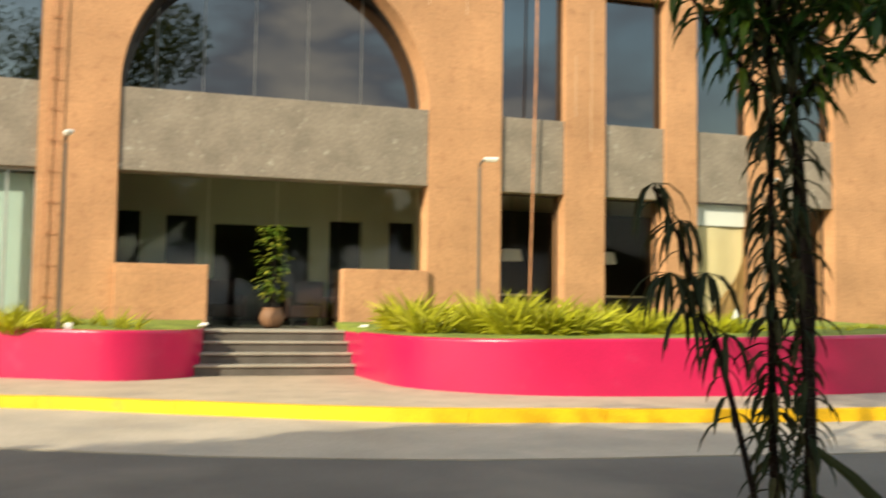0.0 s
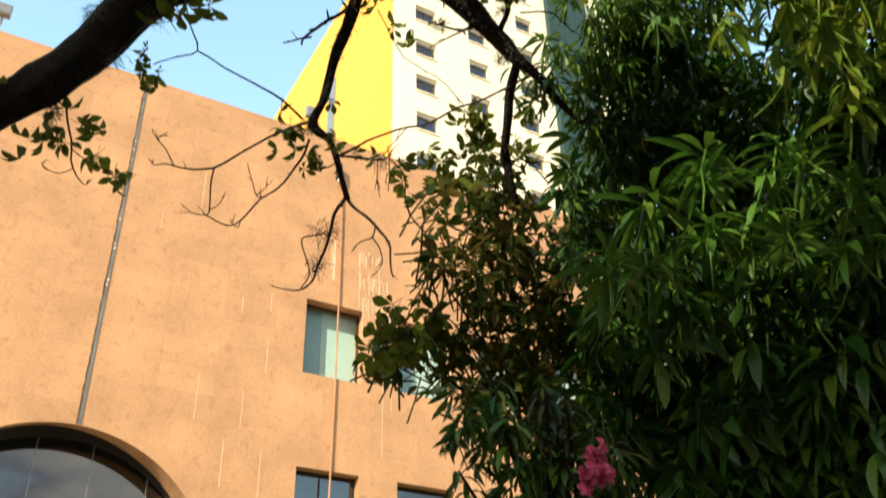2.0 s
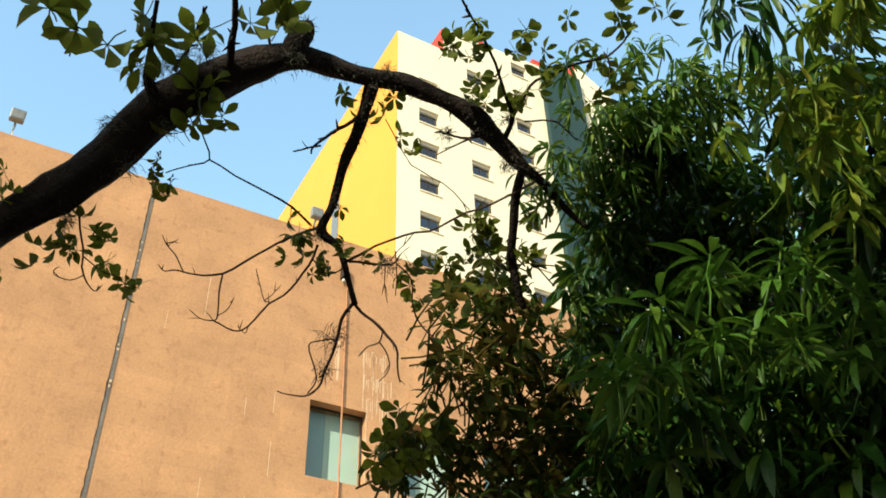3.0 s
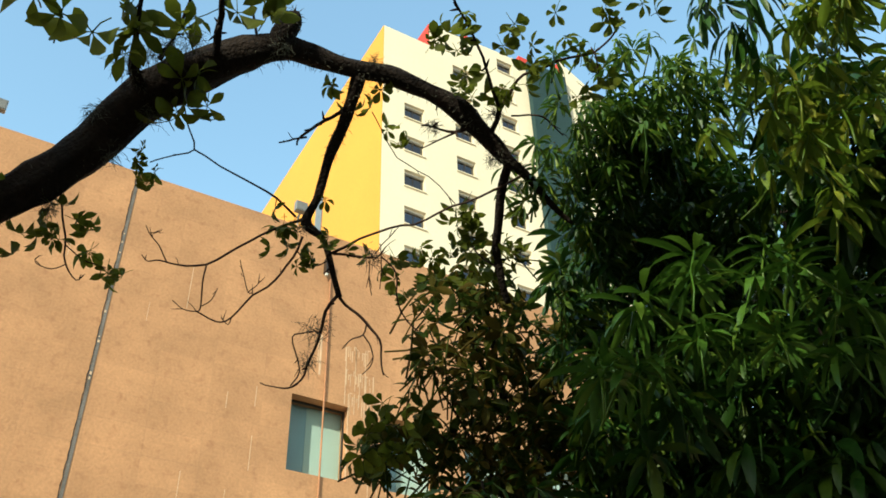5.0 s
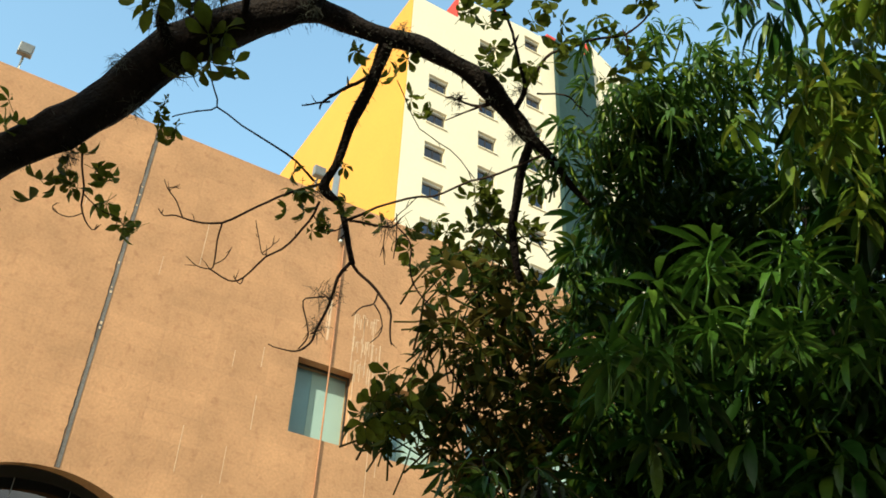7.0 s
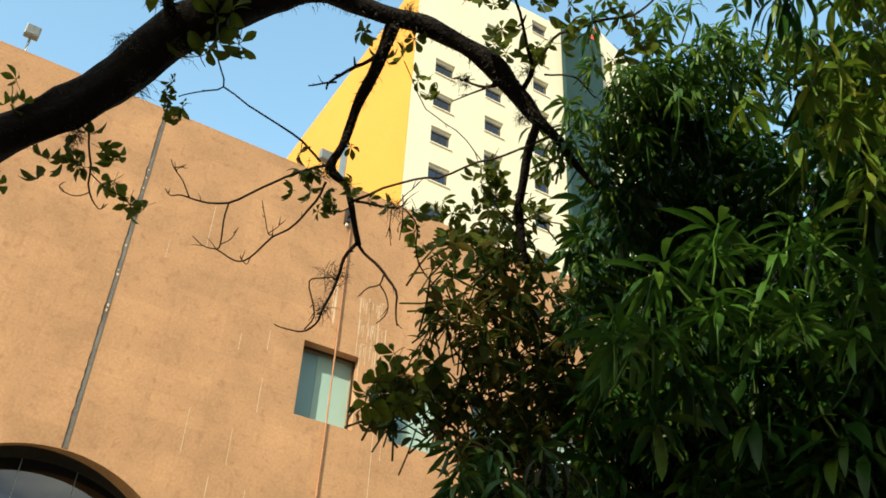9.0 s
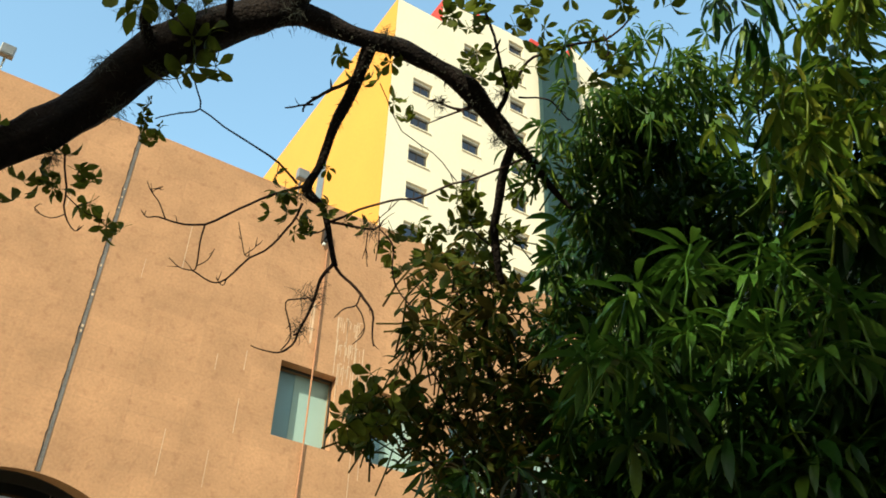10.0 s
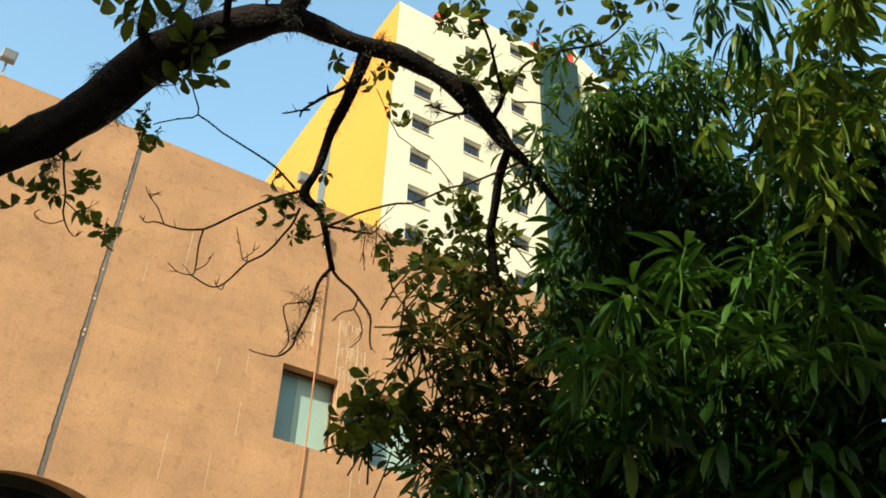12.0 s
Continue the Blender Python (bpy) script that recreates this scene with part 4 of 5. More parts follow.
limb([(1.69, 2.27, 4.08), (1.71, 2.37, 4.00), (1.75, 2.47, 3.91), (1.79, 2.55, 3.84), (1.85, 2.61, 3.75), (1.91, 2.66, 3.69)], [0.021, 0.021, 0.020, 0.019, 0.017, 0.014])
limb([(1.12, 2.39, 4.19), (1.27, 2.46, 4.06), (1.41, 2.45, 4.01), (1.54, 2.46, 3.92)], [0.0030, 0.0030, 0.0030, 0.0028])
limb([(1.50, 2.23, 4.14), (1.44, 2.28, 4.13), (1.36, 2.32, 4.15), (1.33, 2.32, 4.16)], [0.012, 0.0079, 0.0051, 0.0037])
limb([(1.48, 2.24, 4.15), (1.42, 2.31, 4.12), (1.35, 2.39, 4.09)], [0.0092, 0.0055, 0.0035])
limb([(1.57, 2.20, 4.13), (1.55, 2.12, 4.16), (1.48, 2.06, 4.19), (1.39, 1.98, 4.25), (1.30, 1.92, 4.29), (1.19, 1.86, 4.34), (1.11, 1.80, 4.36)], [0.016, 0.014, 0.0091, 0.0081, 0.0071, 0.0066, 0.0057])
limb([(1.56, 2.15, 4.17), (1.56, 2.05, 4.21), (1.57, 1.96, 4.23), (1.62, 1.87, 4.22), (1.67, 1.78, 4.21), (1.72, 1.71, 4.19), (1.73, 1.62, 4.19), (1.72, 1.54, 4.21)], [0.012, 0.0092, 0.0077, 0.0068, 0.0067, 0.0062, 0.0057, 0.0053])
limb([(1.61, 2.12, 4.17), (1.70, 2.06, 4.16), (1.76, 2.05, 4.13), (1.81, 2.05, 4.09)], [0.0060, 0.0051, 0.0046, 0.0039])
limb([(1.72, 1.70, 4.18), (1.74, 1.72, 4.16), (1.76, 1.75, 4.13)], [0.0049, 0.0044, 0.0040])
limb([(0.10, 2.92, 3.79), (0.14, 2.98, 3.71), (0.18, 3.03, 3.63), (0.21, 3.09, 3.55), (0.26, 3.11, 3.51), (0.28, 3.10, 3.53)], [0.0068, 0.0059, 0.0054, 0.0050, 0.0034, 0.0025])
limb([(0.21, 3.09, 3.55), (0.17, 3.11, 3.53), (0.12, 3.11, 3.53), (0.11, 3.10, 3.54)], [0.0034, 0.0029, 0.0027, 0.0023])
limb([(0.19, 3.05, 3.61), (0.28, 3.07, 3.57), (0.35, 3.06, 3.57)], [0.0036, 0.0034, 0.0029])
limb([(1.81, 2.58, 3.77), (1.72, 2.59, 3.83), (1.65, 2.57, 3.90)], [0.0071, 0.0047, 0.0038])
bunch(0.208, [(0.01, 2.42, 4.13), (-0.12, 2.39, 4.15), (0.15, 2.41, 4.13)])
bunch(0.158, [(0.22, 2.39, 4.15), (0.27, 2.33, 4.19), (0.45, 2.20, 4.27), (0.60, 2.14, 4.29), (0.07, 2.33, 4.20), (0.20, 2.45, 4.09)])
bunch(0.134, [(0.46, 2.53, 4.10), (0.44, 2.57, 4.07), (0.53, 2.55, 4.07), (0.40, 2.59, 4.05)])
bunch(0.078, [(0.30, 2.79, 3.97), (0.30, 2.83, 3.91), (0.38, 2.84, 3.90), (0.39, 2.82, 3.91), (0.27, 2.82, 3.93)])
bunch(0.086, [(0.12, 3.01, 3.66), (0.08, 3.04, 3.63), (0.17, 2.99, 3.69), (0.13, 3.05, 3.62), (0.04, 3.06, 3.60), (0.23, 2.99, 3.68), (0.19, 3.03, 3.64)])
bunch(0.091, [(0.27, 3.01, 3.65), (0.28, 3.06, 3.59), (0.36, 3.05, 3.59), (0.39, 3.06, 3.57), (0.06, 3.12, 3.51), (-0.04, 3.13, 3.51)])
bunch(0.081, [(-0.16, 2.90, 3.77), (-0.11, 2.92, 3.75), (-0.16, 2.96, 3.69), (-0.10, 3.10, 3.51)])
bunch(0.083, [(0.92, 2.82, 3.85), (0.96, 2.89, 3.75), (1.00, 2.85, 3.78), (1.06, 2.84, 3.77), (0.96, 2.83, 3.83), (1.10, 2.81, 3.79), (1.05, 2.88, 3.72)])
bunch(0.074, [(1.08, 2.68, 3.94), (1.12, 2.77, 3.82), (1.23, 2.81, 3.72), (1.26, 2.78, 3.74)])
bunch(0.083, [(1.10, 2.38, 4.21), (1.07, 2.43, 4.18), (1.21, 2.42, 4.13), (1.27, 2.43, 4.10), (1.12, 2.34, 4.24), (0.96, 2.39, 4.25)])
bunch(0.102, [(1.26, 1.89, 4.31), (1.24, 1.99, 4.25), (1.19, 2.00, 4.27), (1.33, 1.91, 4.26), (1.25, 1.94, 4.28)])
bunch(0.102, [(1.42, 1.82, 4.28), (1.48, 1.83, 4.24), (1.54, 1.73, 4.27), (1.58, 1.75, 4.24), (1.54, 1.82, 4.22), (1.41, 1.89, 4.24)])
bunch(0.092, [(1.41, 2.11, 4.25), (1.42, 2.15, 4.22), (1.51, 2.11, 4.20), (1.57, 2.02, 4.24), (1.56, 2.08, 4.20), (1.45, 2.07, 4.27)])
bunch(0.112, [(1.65, 1.50, 4.21), (1.61, 1.52, 4.22), (1.76, 1.47, 4.16), (1.80, 1.47, 4.13), (1.66, 1.43, 4.24)])
bunch(0.086, [(1.76, 1.83, 4.15), (1.75, 1.75, 4.20), (1.80, 1.74, 4.17), (1.75, 1.87, 4.12), (1.78, 1.79, 4.16)])
bunch(0.094, [(1.58, 2.54, 3.94), (1.58, 2.56, 3.92), (1.68, 2.54, 3.87), (1.64, 2.55, 3.89), (1.82, 2.35, 3.95), (1.83, 2.39, 3.92), (1.82, 2.49, 3.82), (1.84, 2.47, 3.83), (1.68, 2.49, 3.92)])
bunch(0.091, [(1.49, 2.78, 3.85), (1.54, 2.73, 3.87), (1.60, 2.72, 3.84), (1.55, 2.78, 3.82), (1.68, 2.69, 3.83), (1.76, 2.64, 3.82), (1.82, 2.60, 3.82), (1.49, 2.84, 3.78), (1.61, 2.77, 3.79), (1.74, 2.71, 3.77)])
bunch(0.071, [(1.38, 2.81, 3.80), (1.52, 2.83, 3.70), (1.61, 2.64, 3.85)])
bunch(0.115, [(1.54, 3.36, 3.27), (1.59, 3.36, 3.23), (1.61, 3.29, 3.35), (1.67, 3.30, 3.28), (1.72, 3.31, 3.21), (1.62, 3.26, 3.39), (1.74, 3.25, 3.29), (1.63, 3.38, 3.16), (1.74, 3.35, 3.12)])
for x, y, z, size in ((1.19, 2.99, 3.51, 0.083), (1.19, 3.07, 3.39, 0.055), (1.00, 2.80, 3.84, 0.051), (1.31, 2.74, 3.75, 0.060), (1.36, 2.32, 4.15, 0.046), (1.48, 2.23, 4.16, 0.055), (1.55, 2.15, 4.18, 0.051), (0.32, 2.67, 4.02, 0.068), (0.24, 2.80, 3.88, 0.059), (0.13, 2.72, 3.98, 0.059), (0.18, 2.53, 4.09, 0.075), (0.31, 2.46, 4.19, 0.076), (0.37, 2.41, 4.21, 0.076), (0.26, 2.48, 4.13, 0.067), (1.61, 2.27, 4.05, 0.042), (1.05, 2.25, 4.31, 0.037), (0.69, 2.31, 4.26, 0.059), (0.10, 2.97, 3.69, 0.050)):
    bm = bmesh.new()
    for k in range(70):
        d = Vector((rnd.gauss(0, 1), rnd.gauss(0, 1), rnd.gauss(0, 1))).normalized()
        p = Vector((x, y, z)) - LT + Vector((rnd.gauss(0, 1), rnd.gauss(0, 1), rnd.gauss(0, 1))) * size * 0.3
        tube([p, p + d * size * 0.4, p + d * size * rnd.uniform(0.5, 0.9) + Vector((rnd.uniform(-1, 1), rnd.uniform(-1, 1), -0.8)) * size * 0.25], [0.0012, 0.001, 0.0004], 3, bm)
    part("air_plant", bm, MOSS, limb_tree, "wispy grey-brown air plant on the bark")

# tufts of moss and fern along the rough limb
bm = bmesh.new()
for q, x in FRINGE:
    for k in range(14):
        d = Vector((rnd.gauss(0, 1), rnd.gauss(0, 1), rnd.gauss(0, 1) - 0.3)).normalized()
        a = q + d * x * 0.9
        e = d * rnd.uniform(0.006, 0.024)
        tube([a, a + e * 0.6, a + e + Vector((rnd.uniform(-0.01, 0.01), rnd.uniform(-0.01, 0.01), -0.006))], [0.0016, 0.0012, 0.0004], 3, bm)
tagged(part("moss", bm, MOSS, limb_tree, "dry moss tufts on the bark"), kind="stuff")

# its crown above and behind, out of which the limb reaches
# unseen; its masses are placed to shade the road and the right planter
canopy = []
for c, r, count in (((-2.6, 0.6, 5.3), 1.2, 170), ((-3.3, 1.2, 5.4), 1.5, 300), ((-4.6, 2.6, 6.2), 1.5, 220), ((-2.7, 3.7, 8.6), 1.5, 420), ((-4.4, 2.8, 9.6), 1.6, 380), ((-3.4, 2.4, 8.9), 1.5, 800), ((-2.2, 3.2, 9.4), 1.5, 900), ((-1.0, 3.6, 9.8), 1.5, 900), ((0.2, 3.9, 10.2), 1.4, 700), ((-2.4, 2.6, 7.4), 1.2, 120)):
    for k in range(count):
        canopy.append((rnd.randrange(6), turned(in_ball(rnd, Vector(c) - LT, r, 0.1), rnd, rnd.uniform(0.13, 0.2), 70)))
crown = shared("crown", joined(PALMATES, canopy, "crown", LEAF_PALM), limb_tree)
tagged(crown, "dense crown of hand-shaped leaves, placed out of view for its shade", kind="stuff")

# ---- the long-leaved tree ----
MT = Vector((4.4, 2.3, 0))
mango = tagged(thing("tree", MT), "dense dark green tree with long drooping leaves in rosettes", "tree")


def wood(owner, origin, points, radii, name="branch"):
    p, r = smooth_line([Vector(q) - origin for q in points], radii, 4)
    p = [q + Vector((noise.noise(q * 3), noise.noise(q * 3 + Vector((9, 0, 0))), 0)) * 0.03 for q in p]
    return part(name, tube(p, r, 8, wobble=0.2), BARK, owner, smooth=True)


wood(mango, MT, [(4.4, 2.3, -0.05), (4.35, 2.35, 1.2), (4.1, 2.4, 2.4), (3.6, 2.3, 3.4), (3.2, 2.1, 4.3)], [0.17, 0.14, 0.11, 0.07, 0.03], "trunk")
for q in ((2.75, 2.5, 3.2), (2.7, 2.6, 4.2), (3.0, 1.5, 3.2), (2.8, 2.9, 2.9), (2.9, 1.4, 4.1), (3.9, 3.2, 4.2)):
    wood(mango, MT, [(4.15, 2.4, 2.2), ((4.15 + q[0]) / 2, (2.4 + q[1]) / 2, (2.2 + q[2]) / 2 + 0.25), q], [0.07, 0.04, 0.012])
# centre, radius, number of rosettes, size of the leaves
# last two lie hidden and are added to shade the lawn on the right
MASSES = [(2.74, 2.4, 4.3, 0.4, 170, 0.62), (2.66, 2.68, 3.88, 0.46, 190, 0.66), (3.05, 2.05, 3.95, 0.66, 200, 0.8), (2.82, 1.5, 4.0, 0.42, 70, 1.15), (2.85, 2.5, 3.12, 0.62, 160, 0.95), (3.12, 1.84, 3.04, 0.52, 130, 1.0), (2.94, 2.4, 2.8, 0.4, 100, 1.0), (2.66, 2.95, 2.9, 0.34, 80, 0.9), (3.02, 1.95, 2.84, 0.4, 90, 1.0), (3.9, 2.9, 4.0, 0.9, 70, 1.0), (3.8, 1.7, 3.6, 0.8, 60, 1.0), (3.5, 3.2, 3.2, 0.5, 55, 1.0), (5.5, 4.0, 6.0, 1.2, 200, 1.3), (4.6, 4.2, 5.6, 1.0, 150, 1.2)]
MASSES += [(2.9, 2.75, 3.22, 0.32, 70, 0.8), (2.17, 2.09, 4.24, 0.2, 46, 0.55), (2.21, 2.26, 4.07, 0.2, 46, 0.55), (2.24, 2.01, 4.24, 0.2, 46, 0.55), (2.75, 2.62, 2.5, 0.26, 60, 0.8), (2.95, 2.4, 2.46, 0.28, 60, 0.85), (3.1, 2.2, 2.42, 0.28, 60, 0.85), (3.3, 1.9, 2.42, 0.3, 60, 0.9), (3.3, 1.5, 2.62, 0.45, 110, 1.0), (3.0, 1.95, 2.62, 0.35, 80, 0.95), (3.75, 1.2, 2.7, 0.6, 120, 1.0), (5.3, 1.0, 4.2, 1.4, 220, 1.0), (5.6, 1.6, 3.0, 1.2, 150, 1.0), (3.6, -0.1, 6.0, 1.2, 170, 1.0)]
# unseen masses behind the camera, added to block light from the sky
MASSES += [(3.2, -1.2, 4.9, 1.3, 220, 1.0), (4.4, 0.2, 4.8, 1.1, 130, 1.0), (2.2, -2.4, 5.2, 1.3, 150, 1.0), (0.8, -1.9, 5.3, 1.0, 130, 1.0), (1.4, -3.5, 4.4, 1.2, 150, 1.0), (3.7, -2.7, 3.9, 1.2, 140, 1.0)]
near, rest = [], []
for x, y, z, r, count, size in MASSES:
    for k in range(count):
        p = in_ball(rnd, (x, y, z), r, 0.2) - MT
        m = (rnd.randrange(6), turned(p, rnd, size * rnd.uniform(0.75, 1.2), 35))
        (near if p.length < 3.3 and p.x < -1.5 and len(near) < 150 and k % 4 == 0 else rest).append(m)
# sprays of large leaves at the ends of the nearer shoots
SPRAYS = [long_cluster(rnd, n, 0.2, 0.033, LEAF_SPRAY, 0.55, (0.7, 1.7)) for n in (12, 13, 11)]
HANGING = [long_cluster(rnd, n, 0.17, 0.03, LEAF_MANGO, 0.1, (2.6, 5.0)) for n in (9, 10, 8)]
# rosettes in the sunlit leaf colours, for the right side and the top
LIT = [long_cluster(rnd, n, 0.15, 0.036, LEAF_SUNLIT, 0.5, (0.9, 2.6)) for n in (9, 10, 8)]
FINE = [long_cluster(rnd, n, 0.12, 0.021, LEAF_TOP_SUNLIT, 0.6, (1.2, 2.8)) for n in (12, 14, 11)]
SPRAY_HUBS = [(2.07, 2.22, 3.13), (2.21, 1.95, 3.17), (2.19, 1.90, 3.42), (2.35, 1.73, 3.10), (2.45, 1.59, 3.00), (2.38, 1.60, 3.29), (2.31, 1.86, 3.12), (2.16, 2.11, 3.15), (2.07, 2.33, 3.29), (2.48, 1.49, 3.15), (2.31, 1.74, 3.34), (2.13, 2.15, 3.41)]
HANGING_HUBS = [(1.72, 1.21, 3.87), (1.77, 1.15, 3.87), (1.85, 1.15, 3.81), (1.82, 1.07, 3.87), (1.70, 1.14, 3.92), (1.82, 1.19, 3.81)]
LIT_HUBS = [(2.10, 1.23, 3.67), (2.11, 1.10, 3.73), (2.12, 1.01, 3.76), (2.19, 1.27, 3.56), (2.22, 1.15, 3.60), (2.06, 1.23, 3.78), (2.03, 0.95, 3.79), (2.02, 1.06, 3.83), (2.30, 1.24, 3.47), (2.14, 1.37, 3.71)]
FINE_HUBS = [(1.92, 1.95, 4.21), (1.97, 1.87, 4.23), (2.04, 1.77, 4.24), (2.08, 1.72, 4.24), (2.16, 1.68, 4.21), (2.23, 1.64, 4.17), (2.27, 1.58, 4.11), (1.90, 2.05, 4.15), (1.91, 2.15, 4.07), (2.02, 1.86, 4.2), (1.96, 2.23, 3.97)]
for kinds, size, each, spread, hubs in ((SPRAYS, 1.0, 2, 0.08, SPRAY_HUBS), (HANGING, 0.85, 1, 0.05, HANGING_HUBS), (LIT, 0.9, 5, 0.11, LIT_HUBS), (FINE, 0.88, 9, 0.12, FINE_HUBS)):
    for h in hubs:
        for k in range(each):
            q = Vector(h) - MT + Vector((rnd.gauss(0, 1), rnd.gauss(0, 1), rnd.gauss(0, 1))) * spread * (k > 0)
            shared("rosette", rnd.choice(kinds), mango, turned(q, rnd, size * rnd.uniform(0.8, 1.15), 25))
for i, m in near:
    shared("rosette", CLUSTERS[i], mango, m)
tagged(shared("crown", joined(CLUSTERS, rest, "crown", LEAF_MANGO), mango), "dense crown of long drooping leaves", kind="stuff")

# ---- the bronze-leaved tree behind ----
BT = Vector((3.18, 4.0, 0))
bush = tagged(thing("tree", BT), "slim tree with small oval green and bronze leaves", "tree")
wood(bush, BT, [(3.18, 4.0, -0.05), (3.16, 3.98, 1.5), (2.9, 3.8, 2.7), (2.5, 3.5, 3.4), (2.1, 3.1, 4.0)], [0.035, 0.03, 0.028, 0.024, 0.01], "trunk")
for q in ((2.0, 3.4, 3.65), (2.3, 3.45, 3.5), (1.85, 3.5, 3.35), (2.4, 3.3, 4.0), (2.0, 3.2, 4.05), (2.55, 3.4, 3.2)):
    wood(bush, BT, [(2.8, 3.8, 2.8), ((2.8 + q[0]) / 2 + 0.05, (3.8 + q[1]) / 2, (2.8 + q[2]) / 2 + 0.1), q], [0.02, 0.012, 0.004])
oval = []
for x, y, z, r, count in ((2.03, 3.25, 3.92, 0.3, 44), (2.37, 3.30, 3.95, 0.33, 60), (2.0, 3.38, 3.6, 0.27, 30), (2.28, 3.42, 3.49, 0.36, 50), (1.88, 3.47, 3.37, 0.2, 22), (2.52, 3.39, 3.25, 0.36, 64), (2.05, 2.97, 4.11, 0.16, 22), (2.7, 3.3, 3.7, 0.4, 110), (2.3, 3.4, 3.1, 0.22, 34), (1.72, 3.5, 3.3, 0.12, 12)):
    for k in range(count):
        oval.append((rnd.randrange(3), turned(in_ball(rnd, (x, y, z), r, 0.1) - BT, rnd, rnd.uniform(0.7, 1.15), 60)))
tagged(shared("crown", joined(SMALL_OVAL, oval, "crown", LEAF_BUSH), bush), "loose crown of small oval bronze-green leaves", kind="stuff")

# ---- slender flowering shrub by the kerb side of the camera ----
OT = Vector((1.6, 2.0, 0))
shrub = tagged(thing("shrub", OT + Vector((-0.055, 0.03, 0))), "slender shrub with long narrow drooping leaves and pink flowers", "shrub")


def leafy_stem(points, r0, r1, gap, length, width, start=0.0, mat=LEAF_OLEANDER):
    p, r = smooth_line([Vector(q) - OT for q in points], [r0 + (r1 - r0) * i / (len(points) - 1) for i in range(len(points))], 8)
    stem = part("stem", tube(p, r, 6, wobble=0.15), BARK, shrub, smooth=True)
    bm = bmesh.new()
    walked, k = 0.0, 0
    for a, c in zip(p, p[1:]):
        walked += (c - a).length
        if a.z < start:
            walked = 0.0
        while walked > gap:
            walked -= gap
            k += 1
            t = k * 2.4 + rnd.uniform(-0.4, 0.4)
            s = rnd.uniform(0.7, 1.15)
            leaf_face(bm, a.lerp(c, rnd.random()), (math.cos(t), math.sin(t), rnd.uniform(0.1, 0.8)), (0, 0, 1), length * s, width * s, rnd.uniform(1.8, 3.4), 0.25)
    part("foliage", bm, mat, stem, "narrow drooping leaves")


leafy_stem([(1.6, 2.02, 0), (1.58, 2.02, 0.8), (1.56, 2.0, 1.6), (1.54, 1.98, 2.5)], 0.010, 0.006, 0.0075, 0.125, 0.018, 0.84)
leafy_stem([(1.64, 1.98, 0), (1.64, 1.97, 0.9), (1.61, 1.97, 1.7), (1.59, 1.95, 2.45)], 0.008, 0.005, 0.011, 0.12, 0.018, 0.8)
leafy_stem([(1.62, 2.0, 0.3), (1.6, 2.06, 0.9), (1.6, 2.06, 1.6), (1.58, 2.04, 2.3)], 0.007, 0.005, 0.016, 0.12, 0.018, 0.8)
leafy_stem([(1.6, 2.0, 0.5), (1.47, 2.07, 1.15), (1.43, 2.11, 1.3), (1.39, 2.15, 1.5), (1.32, 2.18, 1.66)], 0.009, 0.005, 0.03, 0.14, 0.018, 0.95)
leafy_stem([(1.52, 2.0, 1.9), (1.4, 2.06, 2.1), (1.32, 2.1, 2.25)], 0.008, 0.004, 0.01, 0.13, 0.022, mat=LEAF_MANGO)
leafy_stem([(1.52, 2.0, 2.0), (1.44, 2.0, 2.25), (1.38, 2.02, 2.5)], 0.008, 0.004, 0.01, 0.13, 0.022, mat=LEAF_MANGO)
leafy_stem([(1.6, 1.96, 1.85), (1.7, 1.9, 2.0), (1.78, 1.86, 2.1)], 0.008, 0.004, 0.01, 0.13, 0.02, mat=LEAF_MANGO)
# arching heads of narrow leaves on the leaning side stem
for hx, hy, hz, count in ((1.32, 2.18, 1.67, 7), (1.385, 2.15, 1.57, 12), (1.36, 2.16, 1.43, 13), (1.44, 2.11, 1.43, 13), (1.4, 2.14, 1.33, 11), (1.47, 2.08, 1.27, 12)):
    bm = bmesh.new()
    for k in range(count):
        t = k * 2.4 + rnd.uniform(-0.3, 0.3)
        leaf_face(bm, Vector((hx, hy, hz)) - OT, (math.cos(t), math.sin(t), rnd.uniform(0.15, 0.8)), (0, 0, 1), rnd.uniform(0.13, 0.2), rnd.uniform(0.013, 0.018), rnd.uniform(2.6, 4.4), 0.25)
    part("leaf_head", bm, LEAF_OLEANDER, shrub, "arching head of narrow dark leaves", smooth=True)
bm = bmesh.new()
for k in range(26):
    c = Vector((1.56, 1.81, 2.2)) - OT + Vector((rnd.gauss(0, 1), rnd.gauss(0, 1), rnd.gauss(0, 1.3))) * 0.02
    for j in range(5):
        t = j * 1.257 + k
        leaf_face(bm, c, (math.cos(t) + rnd.gauss(0, 0.4), math.sin(t) * 0.6 + rnd.gauss(0, 0.4), math.sin(t) + rnd.gauss(0, 0.4)), (rnd.gauss(0, 1), -1, rnd.gauss(0, 1)), 0.026, 0.022, 0.6, 0.3)
# its leafy upper branches
heads = []
for q in ((1.24, 2.08, 2.37), (1.32, 2.06, 2.3), (1.39, 2.06, 2.19), (1.45, 2.04, 2.11), (1.51, 2.02, 2.05), (1.41, 1.99, 2.31), (1.5, 1.98, 2.2), (1.54, 1.91, 2.3), (1.6, 1.92, 2.14), (1.67, 1.88, 2.1), (1.62, 1.96, 1.98), (1.36, 2.1, 2.4), (1.46, 2.0, 2.42)):
    for k in range(5):
        heads.append((rnd.randrange(6), turned(in_ball(rnd, q, 0.08, 0.0) - OT + Vector((0.055, -0.03, 0)), rnd, rnd.uniform(0.32, 0.5), 45)))
